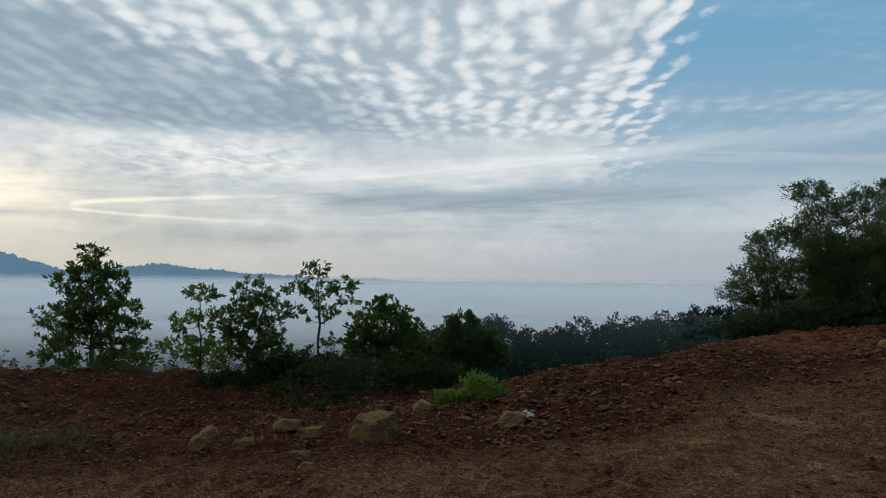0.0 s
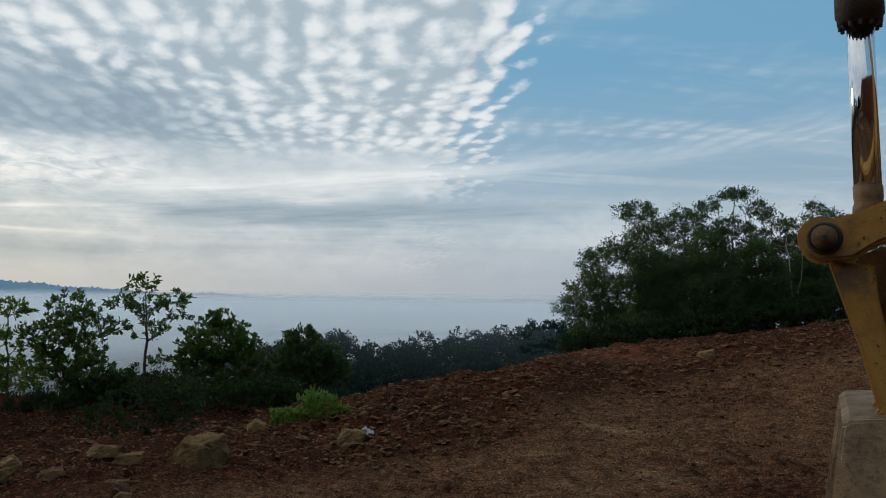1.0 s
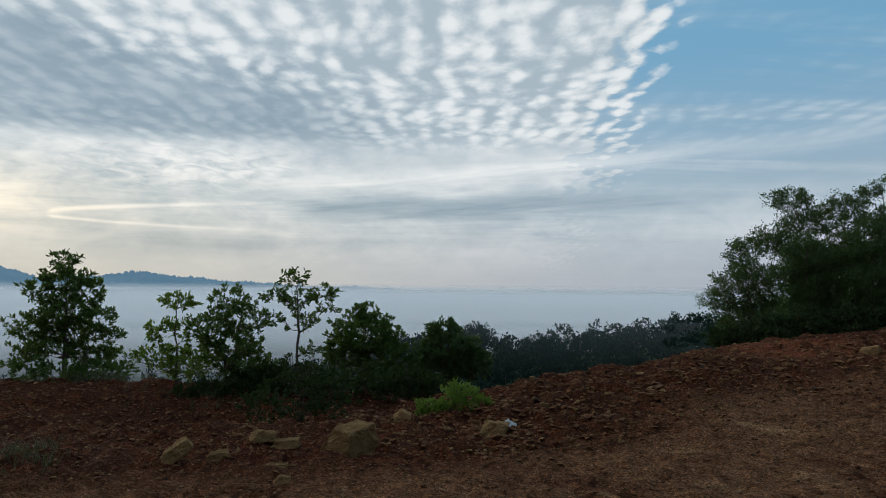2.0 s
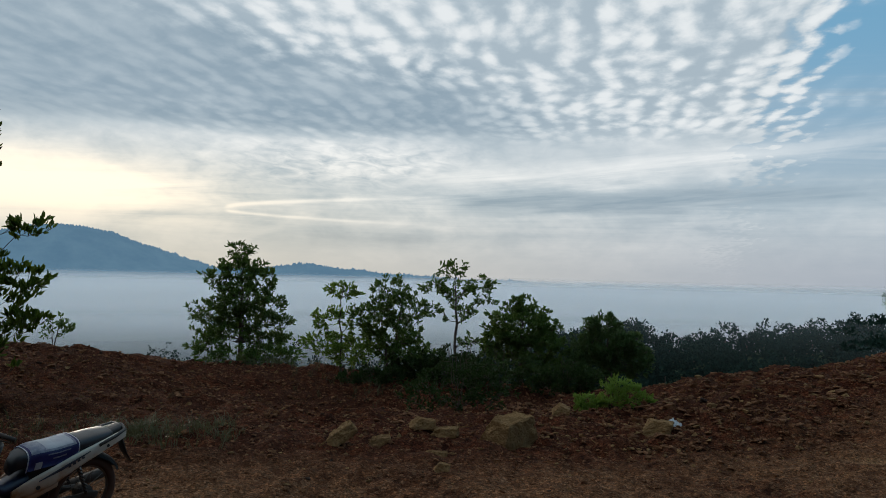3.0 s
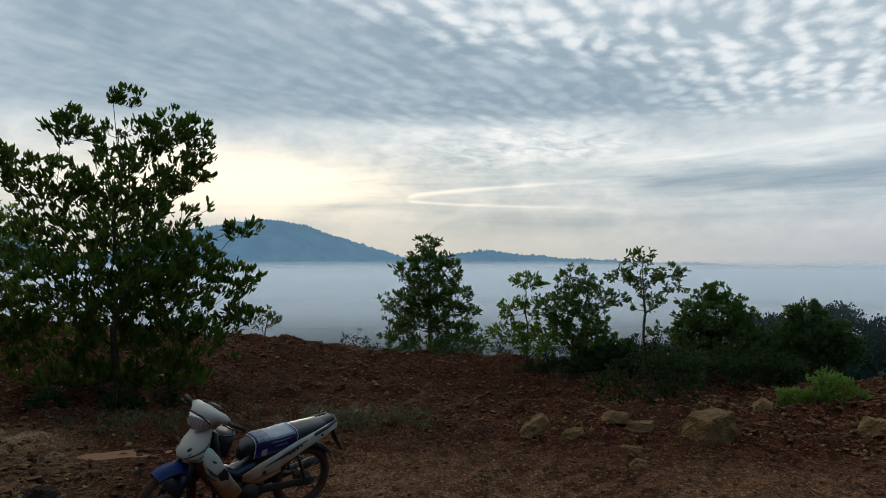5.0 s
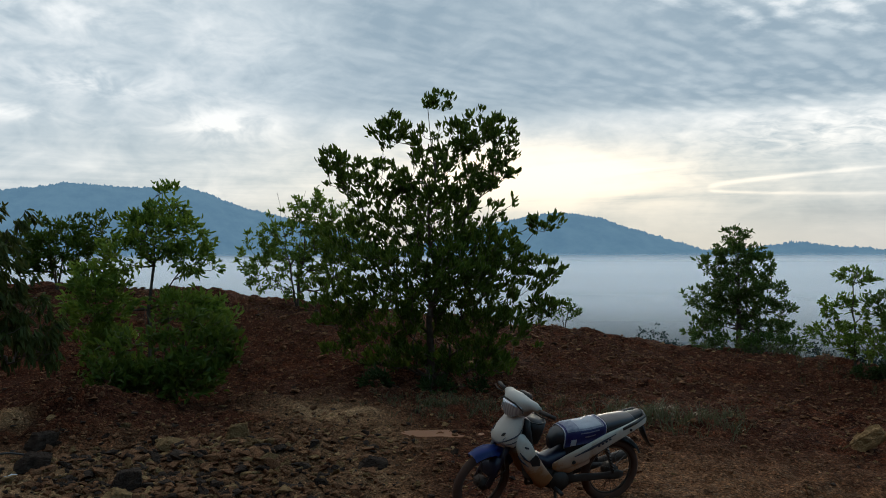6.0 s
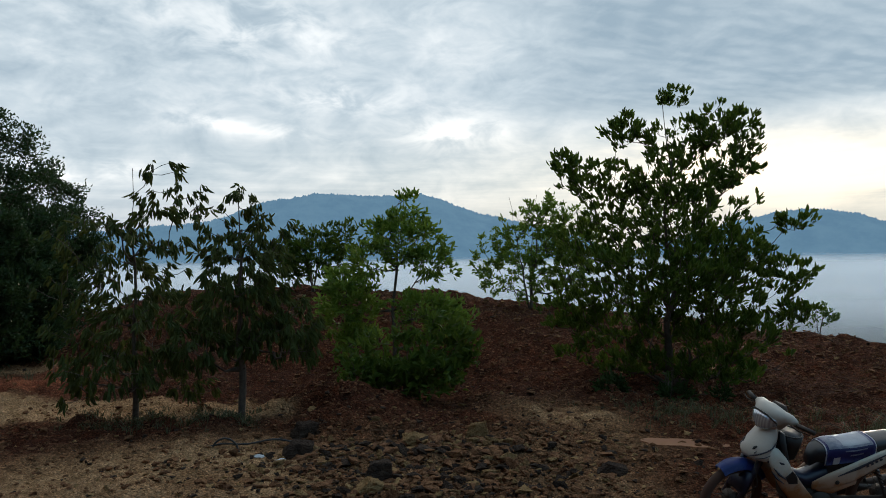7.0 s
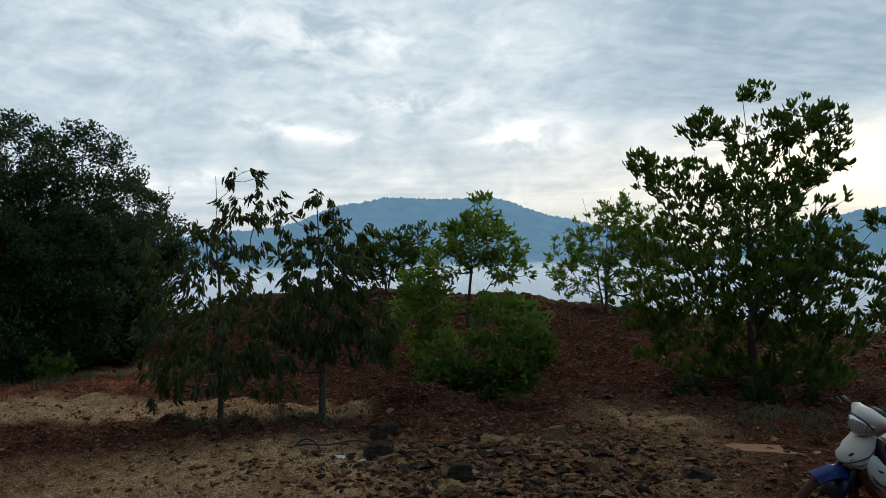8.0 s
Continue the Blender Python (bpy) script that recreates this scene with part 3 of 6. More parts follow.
def build_hill(name, label, dist, depth, peaks, seed):
    """A long wooded hill: peaks are bearing, angular height of the crest in degrees."""
    az = np.array([p[0] for p in peaks], float)
    el = np.array([p[1] for p in peaks], float)
    span = np.arange(az[0], az[-1] + 0.01, 0.06)
    rows = np.linspace(-1, 1, 17)
    verts, faces = [], []
    for a in span:
        e = np.interp(a, az, el)
        top = dist * math.tan(radians(e)) + 2
        for s in rows:
            d = dist + s * depth
            x, y = polar(a, d)
            w = math.cos(s * math.pi / 2) ** 1.2
            z = -60 + (top + 60) * w
            z += 22 * (noise_at(x, y, 0.004, seed, 4)) * w * (1 - 0.75 * (1 - abs(s)))
            if abs(s) < 0.2:
                z += 9.0 * abs(noise_at(x, y, 0.03, seed + 3, 3)) + 7.0 * random.random() ** 2 - 6.0
            verts.append((x, y, z))
    m = len(rows)
    for i in range(len(span) - 1):
        for j in range(m - 1):
            faces.append((i * m + j, (i + 1) * m + j, (i + 1) * m + j + 1, i * m + j + 1))
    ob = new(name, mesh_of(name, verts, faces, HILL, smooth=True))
    return tagged(ob, label, "hill", kind="structure")


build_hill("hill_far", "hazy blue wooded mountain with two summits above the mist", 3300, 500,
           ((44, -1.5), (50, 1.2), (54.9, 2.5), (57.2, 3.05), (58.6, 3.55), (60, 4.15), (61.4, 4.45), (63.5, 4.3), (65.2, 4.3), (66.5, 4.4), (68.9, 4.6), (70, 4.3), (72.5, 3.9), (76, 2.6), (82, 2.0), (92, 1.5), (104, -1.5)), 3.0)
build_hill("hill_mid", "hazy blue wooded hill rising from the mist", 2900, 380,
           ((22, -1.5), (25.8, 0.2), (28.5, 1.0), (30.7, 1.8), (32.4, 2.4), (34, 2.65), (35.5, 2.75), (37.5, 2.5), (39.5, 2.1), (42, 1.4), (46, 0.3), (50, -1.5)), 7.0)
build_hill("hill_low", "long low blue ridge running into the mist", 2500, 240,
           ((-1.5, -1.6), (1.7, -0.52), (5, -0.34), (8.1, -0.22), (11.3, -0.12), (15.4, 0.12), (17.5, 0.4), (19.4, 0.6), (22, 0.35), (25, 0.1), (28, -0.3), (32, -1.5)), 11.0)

# ------------------------------------------------------------------ trees
def tubes(edges, sides=5):
    """Tapered limbs: edges of (point, point, radius, radius)."""
    verts, faces = [], []
    most = sides
    for a, b, ra, rb in edges:
        sides = most if ra > 0.009 else 3
        d = b - a
        if d.length < 1e-5:
            continue
        q = d.to_track_quat("Z", "Y")
        base = len(verts)
        for p, rr in ((a, ra), (b, rb)):
            for k in range(sides):
                t = 2 * math.pi * k / sides
                verts.append(tuple(p + q @ Vector((rr * math.cos(t), rr * math.sin(t), 0))))
        for k in range(sides):
            k2 = (k + 1) % sides
            faces.append((base + k, base + k2, base + sides + k2, base + sides + k))
    return verts, faces


def leaves(points, ways, length, width, rng, spread, per, droop=0.0, fold=0.25, tuft=0.32, plain=False):
    """Folded leaves in clusters: one cluster at each point round its way. Arrays in, verts and faces out."""
    n = len(points) * per
    base = np.repeat(points, per, 0)
    axis = np.repeat(ways, per, 0)
    w = axis + rng.normal(0, spread, (n, 3))
    w[:, 2] -= droop
    w /= np.linalg.norm(w, axis=1)[:, None] + 1e-9
    base = base + rng.normal(0, tuft * length, (n, 3)) * np.array([1, 1, 0.8])
    side = np.cross(w, rng.normal(0, 1, (n, 3)))
    side /= np.linalg.norm(side, axis=1)[:, None] + 1e-9
    up = np.cross(side, w)
    ln = length * rng.uniform(0.65, 1.15, n)[:, None]
    wd = width * rng.uniform(0.7, 1.15, n)[:, None]
    bend = -0.12 * ln
    if plain:
        v = np.stack([base, base + w * ln * 0.45 + side * wd * 0.5 + up * wd * fold, base + w * ln + up * bend, base + w * ln * 0.45 - side * wd * 0.5 + up * wd * fold], 1).reshape(-1, 3)
        return v, np.arange(n)[:, None] * 4 + [[0, 1, 2, 3]]
    v = np.stack([
        base,
        base + w * ln * 0.35 + side * wd * 0.5 + up * wd * fold,
        base + w * ln * 0.75 + side * wd * 0.38 + up * (wd * fold + bend * 0.4),
        base + w * ln + up * bend,
        base + w * ln * 0.75 - side * wd * 0.38 + up * (wd * fold + bend * 0.4),
        base + w * ln * 0.35 - side * wd * 0.5 + up * wd * fold,
    ], 1).reshape(-1, 3)
    o = np.arange(n)[:, None] * 6
    f = np.concatenate([o + [[0, 1, 2, 3]], o + [[0, 3, 4, 5]]], 0)
    return v, f


def tree(name, base, height, lobes, clusters, per, leaf, label, mat=None, bark=None, seed=1, spread=0.7, droop=0.0, lift=0.5, stems=1, trunk_r=0.05, category="tree", group="", trunk_to=0.92, lean=(0, 0), hollow=0.55, turn=0.0, tuft=0.32, ground_leaf=0.06, plain=False, even=0.8):
    """A tree of a trunk, limbs grown to leaf clusters, and the clusters. lobes: (x, y, z, rx, ry, rz) crown volumes as fractions of the height."""
    rng = np.random.default_rng(seed)
    vol = np.array([l[3] * l[4] * l[5] for l in lobes]) ** even
    pick = rng.choice(len(lobes), clusters, p=vol / vol.sum())
    L = np.array(lobes, float)[pick]
    d = rng.normal(0, 1, (clusters, 3))
    d /= np.linalg.norm(d, axis=1)[:, None]
    rad = rng.uniform(hollow ** 3, 1, clusters) ** (1 / 3) * rng.uniform(0.72, 1.2, clusters)
    pts = (L[:, :3] + d * rad[:, None] * L[:, 3:]) * height
    pts[:, 2] = np.maximum(pts[:, 2], ground_leaf * height)
    ways = d * 0.8 + np.array([0, 0, lift])
    ways /= np.linalg.norm(ways, axis=1)[:, None]
    root = empty(name, pose(*base, 0, 0, turn), label, category, group)
    # trunk nodes, several stems where the tree forks low
    nodes, parent = [], []
    for s in range(stems):
        a = 2 * math.pi * s / max(stems, 1) + seed
        off = Vector((math.cos(a), math.sin(a), 0)) * (0.0 if stems == 1 else 0.16 * height)
        last = -1
        for k in range(9):
            f = k / 8
            p = Vector((lean[0] * f, lean[1] * f, 0)) * height + off * f + Vector((rng.normal(0, 0.010), rng.normal(0, 0.010), 0)) * height * min(1, f * 3) + Vector((0, 0, f * trunk_to * height - 0.08 * (k == 0)))
            nodes.append(p)
            parent.append(last)
            last = len(nodes) - 1
    order = np.argsort(np.hypot(pts[:, 0], pts[:, 1]) + 0.1 * pts[:, 2])
    arr = np.array([tuple(p) for p in nodes])
    ends = []
    for i in order:
        p = pts[i]
        dd = np.linalg.norm(arr - p, axis=1) + 1.2 * np.maximum(0, arr[:, 2] - p[2] + 0.03 * height) + 0.02 * height
        k = int(np.argmin(dd))
        a, b = Vector(arr[k]), Vector(p)
        mid = a.lerp(b, 0.5) + Vector(rng.normal(0, 0.06, 3)) * (b - a).length - Vector((0, 0, 0.06 * (b - a).length))
        nodes += [mid, b]
        parent += [k, len(nodes) - 2]
        ends.append(len(nodes) - 1)
        arr = np.vstack([arr, [tuple(mid)], [tuple(b)]])
    load = np.zeros(len(nodes))
    for e in ends:
        load[e] += 1
    for k in range(len(nodes) - 1, -1, -1):
        if parent[k] >= 0:
            load[parent[k]] += load[k]
    top = max(load.max(), 1)
    rr = np.maximum(trunk_r * (load / top) ** 0.55, 0.0045)
    edges = [(nodes[parent[k]], nodes[k], rr[parent[k]] if parent[k] >= 0 else rr[k], rr[k]) for k in range(len(nodes)) if parent[k] >= 0]
    v, f = tubes(edges)
    part("trunk", mesh_of("trunk", v, f, bark or BARK, True), None, root)
    v, f = leaves(pts, ways, leaf[0], leaf[1], rng, spread, per, droop, tuft=tuft, plain=plain)
    part("crown", mesh_of("crown", v.tolist(), f.tolist(), mat or LEAF), None, root)
    return root


def on_ground(az, r, sink=0.06):
    x, y = polar(az, r)
    return (x, y, drop(x, y, sink))


def planted(name, az, r, height, lobes, *rest, **more):
    """A tree at a bearing and distance. Its lobes are (across, up, half width, half height) in fractions of its height, seen from the clearing."""
    round_lobes = []
    for k, (a, u, w, h) in enumerate(lobes):
        round_lobes.append((a, 0.10 * math.sin(2.1 * k + az) * w / 0.2 * 0.6, u, w, w * 0.95, h))
    return tree(name, on_ground(az, r), height, round_lobes, *rest, turn=az, **more)


planted("big_tree", 44.7, 13.0, 4.93,
        ((0.030, 0.955, 0.018, 0.022), (0.064, 0.925, 0.022, 0.026), (-0.010, 0.920, 0.022, 0.024), (0.030, 0.90, 0.024, 0.03), (0.168, 0.82, 0.106, 0.09), (0.235, 0.79, 0.06, 0.09), (0.04, 0.80, 0.11, 0.06), (-0.123, 0.83, 0.074, 0.055), (-0.314, 0.735, 0.064, 0.045), (-0.202, 0.67, 0.127, 0.08), (0.034, 0.68, 0.190, 0.09), (0.213, 0.69, 0.085, 0.06),
         (0.000, 0.55, 0.26, 0.12), (-0.246, 0.47, 0.138, 0.11), (0.168, 0.45, 0.168, 0.10), (0.370, 0.535, 0.058, 0.04), (0.347, 0.375, 0.085, 0.06), (-0.05, 0.38, 0.27, 0.11), (0.12, 0.33, 0.25, 0.12), (-0.302, 0.27, 0.117, 0.10), (0.36, 0.26, 0.085, 0.04), (-0.16, 0.21, 0.19, 0.09), (0.17, 0.19, 0.20, 0.09), (0.13, 0.08, 0.15, 0.07), (-0.08, 0.09, 0.16, 0.06), (-0.30, 0.13, 0.06, 0.03)),
        1750, 10, (0.125, 0.048), "bushy acacia tree with dark leathery leaf tufts on the soil mound", LEAF, seed=4, spread=0.42, lift=1.3, trunk_r=0.085, tuft=0.26, hollow=0.25, even=0.66)
planted("round_tree", 54.0, 19.2, 2.95, ((0.38, 0.55, 0.2, 0.3), (0.12, 0.75, 0.2, 0.2), (0.0, 0.55, 0.28, 0.22), (-0.33, 0.42, 0.13, 0.2), (-0.12, 0.3, 0.3, 0.2), (0.25, 0.35, 0.25, 0.3)), 420, 15, (0.12, 0.045), "grey-green bushy tree on the crest of the mound", LEAF_LIGHT, seed=5, stems=3, trunk_r=0.04)
planted("young_tree", 63.7, 14.4, 3.15, ((0.10, 0.93, 0.09, 0.07), (0.06, 0.76, 0.20, 0.15), (0.20, 0.62, 0.14, 0.10), (-0.12, 0.63, 0.13, 0.10), (-0.28, 0.42, 0.12, 0.12), (0.16, 0.36, 0.2, 0.08), (0.3, 0.25, 0.16, 0.10)), 330, 13, (0.13, 0.05), "young light green tree on the slope of the mound", LEAF_LIGHT, seed=6, trunk_r=0.04, tuft=0.4)
planted("slope_bush", 66.6, 14.6, 1.9, ((0.0, 0.6, 0.3, 0.3), (-0.1, 0.85, 0.18, 0.14), (0.1, 0.25, 0.3, 0.2)), 150, 13, (0.13, 0.05), "light green bush on the slope of the mound", LEAF_LIGHT, seed=46, stems=3, trunk_r=0.02, category="bush")
planted("dark_bush", 63.3, 11.9, 1.45, ((-0.42, 0.30, 0.22, 0.24), (-0.1, 0.26, 0.26, 0.24), (0.25, 0.36, 0.26, 0.28), (0.55, 0.60, 0.17, 0.20), (0.33, 0.84, 0.10, 0.09), (-0.3, 0.62, 0.11, 0.07), (0.05, 0.62, 0.12, 0.10), (0.72, 0.42, 0.09, 0.13), (0.5, 0.25, 0.14, 0.14)), 230, 10, (0.14, 0.06), "dense dark green bush at the foot of the mound", LEAF, seed=7, stems=4, trunk_r=0.02, category="bush", lift=0.9, tuft=0.5, hollow=0.3)
planted("crest_bush", 69.3, 20.0, 1.9, ((0.0, 0.55, 0.45, 0.35), (0.45, 0.62, 0.3, 0.3), (-0.4, 0.45, 0.3, 0.3)), 230, 14, (0.14, 0.05), "dark green bush on the crest of the mound", LEAF, seed=8, stems=3, trunk_r=0.025, category="bush")
planted("drooping_tree", 81.2, 11.6, 3.70, ((0.08, 0.93, 0.10, 0.05), (0.14, 0.82, 0.16, 0.07), (0.08, 0.70, 0.14, 0.10), (-0.12, 0.66, 0.16, 0.10), (-0.05, 0.50, 0.24, 0.13), (0.0, 0.33, 0.27, 0.15), (-0.05, 0.2, 0.24, 0.08), (0.2, 0.12, 0.10, 0.03), (-0.2, 0.11, 0.08, 0.03)), 400, 9, (0.14, 0.042), "slender tree with drooping dull green leaves beside the track", LEAF_DROOP, seed=9, droop=1.5, lift=-0.2, spread=0.42, tuft=0.2, trunk_r=0.045, group="trees beside the track")
planted("drooping_tree", 74.4, 10.95, 3.08, ((0.02, 0.94, 0.10, 0.06), (-0.12, 0.84, 0.12, 0.08), (0.1, 0.80, 0.14, 0.1), (0.0, 0.64, 0.25, 0.14), (0.0, 0.47, 0.29, 0.15), (0.15, 0.35, 0.22, 0.1), (-0.16, 0.33, 0.18, 0.1), (0.24, 0.42, 0.14, 0.12)), 430, 9, (0.14, 0.042), "slender tree with drooping dark green leaves beside the track", LEAF_DROOP, seed=10, droop=1.5, lift=-0.2, spread=0.42, tuft=0.2, trunk_r=0.05, group="trees beside the track")
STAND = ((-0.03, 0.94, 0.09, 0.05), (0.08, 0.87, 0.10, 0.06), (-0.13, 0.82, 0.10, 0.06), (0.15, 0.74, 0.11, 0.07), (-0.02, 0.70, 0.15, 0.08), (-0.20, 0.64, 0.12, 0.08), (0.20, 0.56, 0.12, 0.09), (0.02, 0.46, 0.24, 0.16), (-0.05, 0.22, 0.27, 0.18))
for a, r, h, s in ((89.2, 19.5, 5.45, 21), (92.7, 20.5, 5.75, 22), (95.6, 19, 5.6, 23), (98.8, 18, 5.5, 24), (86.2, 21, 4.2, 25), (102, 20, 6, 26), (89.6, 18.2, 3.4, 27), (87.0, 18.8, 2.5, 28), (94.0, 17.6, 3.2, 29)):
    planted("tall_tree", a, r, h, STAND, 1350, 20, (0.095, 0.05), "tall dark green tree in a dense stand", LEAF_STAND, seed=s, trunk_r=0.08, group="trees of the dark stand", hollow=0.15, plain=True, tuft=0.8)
planted("lone_tree", 23.6, 20.0, 3.05, ((0.0, 0.58, 0.2, 0.12), (-0.1, 0.48, 0.16, 0.1), (0.08, 0.4, 0.18, 0.1), (-0.02, 0.93, 0.10, 0.08), (-0.02, 0.80, 0.19, 0.1), (-0.19, 0.72, 0.13, 0.10), (0.15, 0.72, 0.14, 0.1), (-0.25, 0.45, 0.15, 0.10), (0.22, 0.52, 0.14, 0.10), (0.32, 0.38, 0.10, 0.06), (-0.1, 0.30, 0.24, 0.07), (0.22, 0.24, 0.2, 0.07), (-0.3, 0.22, 0.12, 0.06)), 760, 11, (0.105, 0.044), "broad conical tree with an open crown at the edge", LEAF_EDGE, seed=11, trunk_r=0.06, hollow=0.3)
planted("low_bush", 22.6, 19.4, 0.85, ((-1.2, 0.5, 0.35, 0.4), (-0.5, 0.35, 0.6, 0.3), (0.5, 0.35, 0.7, 0.3)), 130, 12, (0.12, 0.045), "low green scrub round the foot of a tree", LEAF_EDGE, seed=47, stems=5, trunk_r=0.012, category="bush")
planted("crest_shrub", 35.2, 18.4, 0.75, ((0.0, 0.8, 0.25, 0.2), (0.25, 0.6, 0.2, 0.2), (-0.2, 0.5, 0.2, 0.2)), 26, 8, (0.10, 0.035), "small thin shrub on the crest of the mound", LEAF_EDGE, seed=48, stems=3, trunk_r=0.012, category="bush")
planted("edge_tree", 16.7, 17.5, 2.15, ((0.0, 0.88, 0.16, 0.09), (-0.15, 0.62, 0.16, 0.1), (0.12, 0.6, 0.14, 0.1), (-0.2, 0.36, 0.22, 0.12), (0.1, 0.3, 0.25, 0.15)), 190, 11, (0.10, 0.042), "small open-crowned tree at the edge of the clearing", LEAF_LIGHT, seed=12, trunk_r=0.03, group="trees at the edge")
planted("edge_tree", 13.3, 17.7, 2.25, ((0.0, 0.85, 0.2, 0.12), (0.12, 0.68, 0.26, 0.16), (-0.16, 0.6, 0.22, 0.16), (0.0, 0.4, 0.32, 0.2), (0.15, 0.25, 0.3, 0.14)), 430, 13, (0.095, 0.040), "small leafy tree at the edge of the clearing", LEAF_EDGE, seed=13, trunk_r=0.035, stems=2, group="trees at the edge")
planted("edge_tree", 8.7, 17.6, 2.65, ((-0.03, 0.94, 0.12, 0.06), (0.17, 0.82, 0.14, 0.08), (-0.19, 0.80, 0.12, 0.08), (0.0, 0.76, 0.15, 0.09), (0.22, 0.69, 0.09, 0.05), (-0.2, 0.62, 0.08, 0.06), (0.04, 0.58, 0.13, 0.07), (0.12, 0.36, 0.10, 0.05)), 165, 9, (0.095, 0.042), "thin sparse tree with bare forked limbs at the edge", LEAF_EDGE, seed=14, trunk_r=0.03, group="trees at the edge", trunk_to=0.8)
planted("round_bush_tree", 4.0, 18.4, 2.1, ((0.0, 0.90, 0.14, 0.08), (0.0, 0.66, 0.36, 0.24), (-0.2, 0.45, 0.26, 0.2), (0.2, 0.42, 0.3, 0.22)), 600, 16, (0.092, 0.042), "dense round-crowned green tree below the edge", LEAF_EDGE, seed=15, trunk_r=0.05)
planted("round_bush_tree", -1.9, 18.2, 1.85, ((-0.04, 0.86, 0.22, 0.12), (0.0, 0.62, 0.42, 0.2), (0.22, 0.45, 0.3, 0.2), (-0.2, 0.4, 0.3, 0.2)), 560, 16, (0.092, 0.042), "dense round-crowned dark green tree below the edge", LEAF_DARK, seed=16, trunk_r=0.05)
planted("thicket", 8.4, 13.4, 1.3, ((-0.1, 0.36, 0.45, 0.34), (0.4, 0.42, 0.35, 0.35), (-0.45, 0.25, 0.3, 0.24), (0.2, 0.75, 0.2, 0.2)), 230, 9, (0.075, 0.034), "tangled open green thicket behind the boulders", LEAF_OPEN, seed=17, stems=6, trunk_r=0.014, category="bush")
planted("thicket", 14.6, 17.0, 0.5, ((0.0, 0.4, 0.7, 0.36), (0.9, 0.45, 0.6, 0.36), (-0.9, 0.35, 0.5, 0.3)), 150, 10, (0.075, 0.034), "dark low thicket under the trees at the edge", LEAF_OPEN, seed=50, stems=5, trunk_r=0.012, category="bush")
for a, r, h, s in ((11.4, 17.6, 0.7, 62), (9.2, 17.2, 0.95, 63), (5.4, 16.4, 1.0, 64), (0.8, 16.0, 0.75, 65)):
    planted("thicket", a, r, h, ((0.0, 0.45, 0.6, 0.42), (0.55, 0.4, 0.5, 0.36), (-0.6, 0.4, 0.5, 0.36)), 200, 11, (0.085, 0.04), "dim green thicket under the trees at the edge", LEAF_OPEN, seed=s, stems=5, trunk_r=0.012, category="bush", hollow=0.2)
planted("bright_bush", -2.2, 13.0, 0.55, ((0.0, 0.6, 0.4, 0.34), (0.6, 0.62, 0.35, 0.34), (-0.6, 0.35, 0.35, 0.3), (0.2, 1.0, 0.25, 0.2), (0.9, 0.5, 0.2, 0.2), (-1.0, 0.2, 0.2, 0.15)), 150, 12, (0.075, 0.028), "low bright yellow-green bush on the edge of the bank", LEAF_BRIGHT, seed=18, stems=6, trunk_r=0.01, category="bush", lift=1.2, spread=0.5)
planted("bright_bush", 91.6, 17.2, 0.7, ((0.0, 0.5, 0.45, 0.4), (0.4, 0.4, 0.3, 0.3)), 90, 12, (0.09, 0.03), "small bright green bush on the red bank", LEAF_LIGHT, seed=51, stems=5, trunk_r=0.01, category="bush", lift=1.2)
planted("bright_bush", 44.8, 12.2, 0.5, ((-1.6, 0.4, 0.4, 0.3), (0.2, 0.25, 0.5, 0.2), (1.4, 0.25, 0.3, 0.2)), 50, 12, (0.11, 0.045), "low green seedlings under the big tree", LEAF_OPEN, seed=52, stems=5, trunk_r=0.008, category="bush")
# the wood beyond the bank
WOOD = ((-22.3, 27, 3.9, 31, ((-0.05, 0.86, 0.14, 0.12), (0.0, 0.64, 0.26, 0.16), (-0.22, 0.5, 0.16, 0.12), (0.05, 0.3, 0.32, 0.26))),
        (-25.4, 29, 5.4, 32, ((-0.05, 0.92, 0.14, 0.07), (0.04, 0.78, 0.18, 0.1), (-0.16, 0.66, 0.16, 0.09), (0.06, 0.5, 0.22, 0.16), (-0.02, 0.22, 0.24, 0.2))),
        (-28.0, 30, 5.0, 33, ((0.0, 0.9, 0.16, 0.09), (0.1, 0.72, 0.2, 0.14), (-0.1, 0.55, 0.24, 0.18), (0.0, 0.25, 0.3, 0.22))),
        (-31.0, 29, 5.1, 34, ((0.02, 0.95, 0.13, 0.04), (-0.15, 0.88, 0.08, 0.05), (0.16, 0.86, 0.10, 0.05), (-0.02, 0.72, 0.15, 0.08), (0.12, 0.6, 0.1, 0.07), (-0.08, 0.45, 0.2, 0.16), (0.0, 0.2, 0.26, 0.2))),
        (-33.6, 30, 4.2, 35, STAND), (-36.3, 32, 4.6, 36, STAND), (-39.5, 33, 4.6, 37, STAND), (-29.5, 25.5, 3.3, 38, STAND), (-25.8, 25.5, 3.2, 39, STAND), (-32.6, 26, 2.9, 40, STAND), (-35.8, 27, 2.6, 41, STAND), (-42, 30, 4.4, 42, STAND))
for a, r, h, s, lobes in WOOD:
    planted("forest_tree", a, r, h, lobes, int(270 * h), 20, (0.078, 0.044), "tall dark green tree on the edge of the wood", LEAF_DARK, seed=s, trunk_r=0.08, group="trees of the wood", hollow=0.15, plain=True, tuft=0.9)
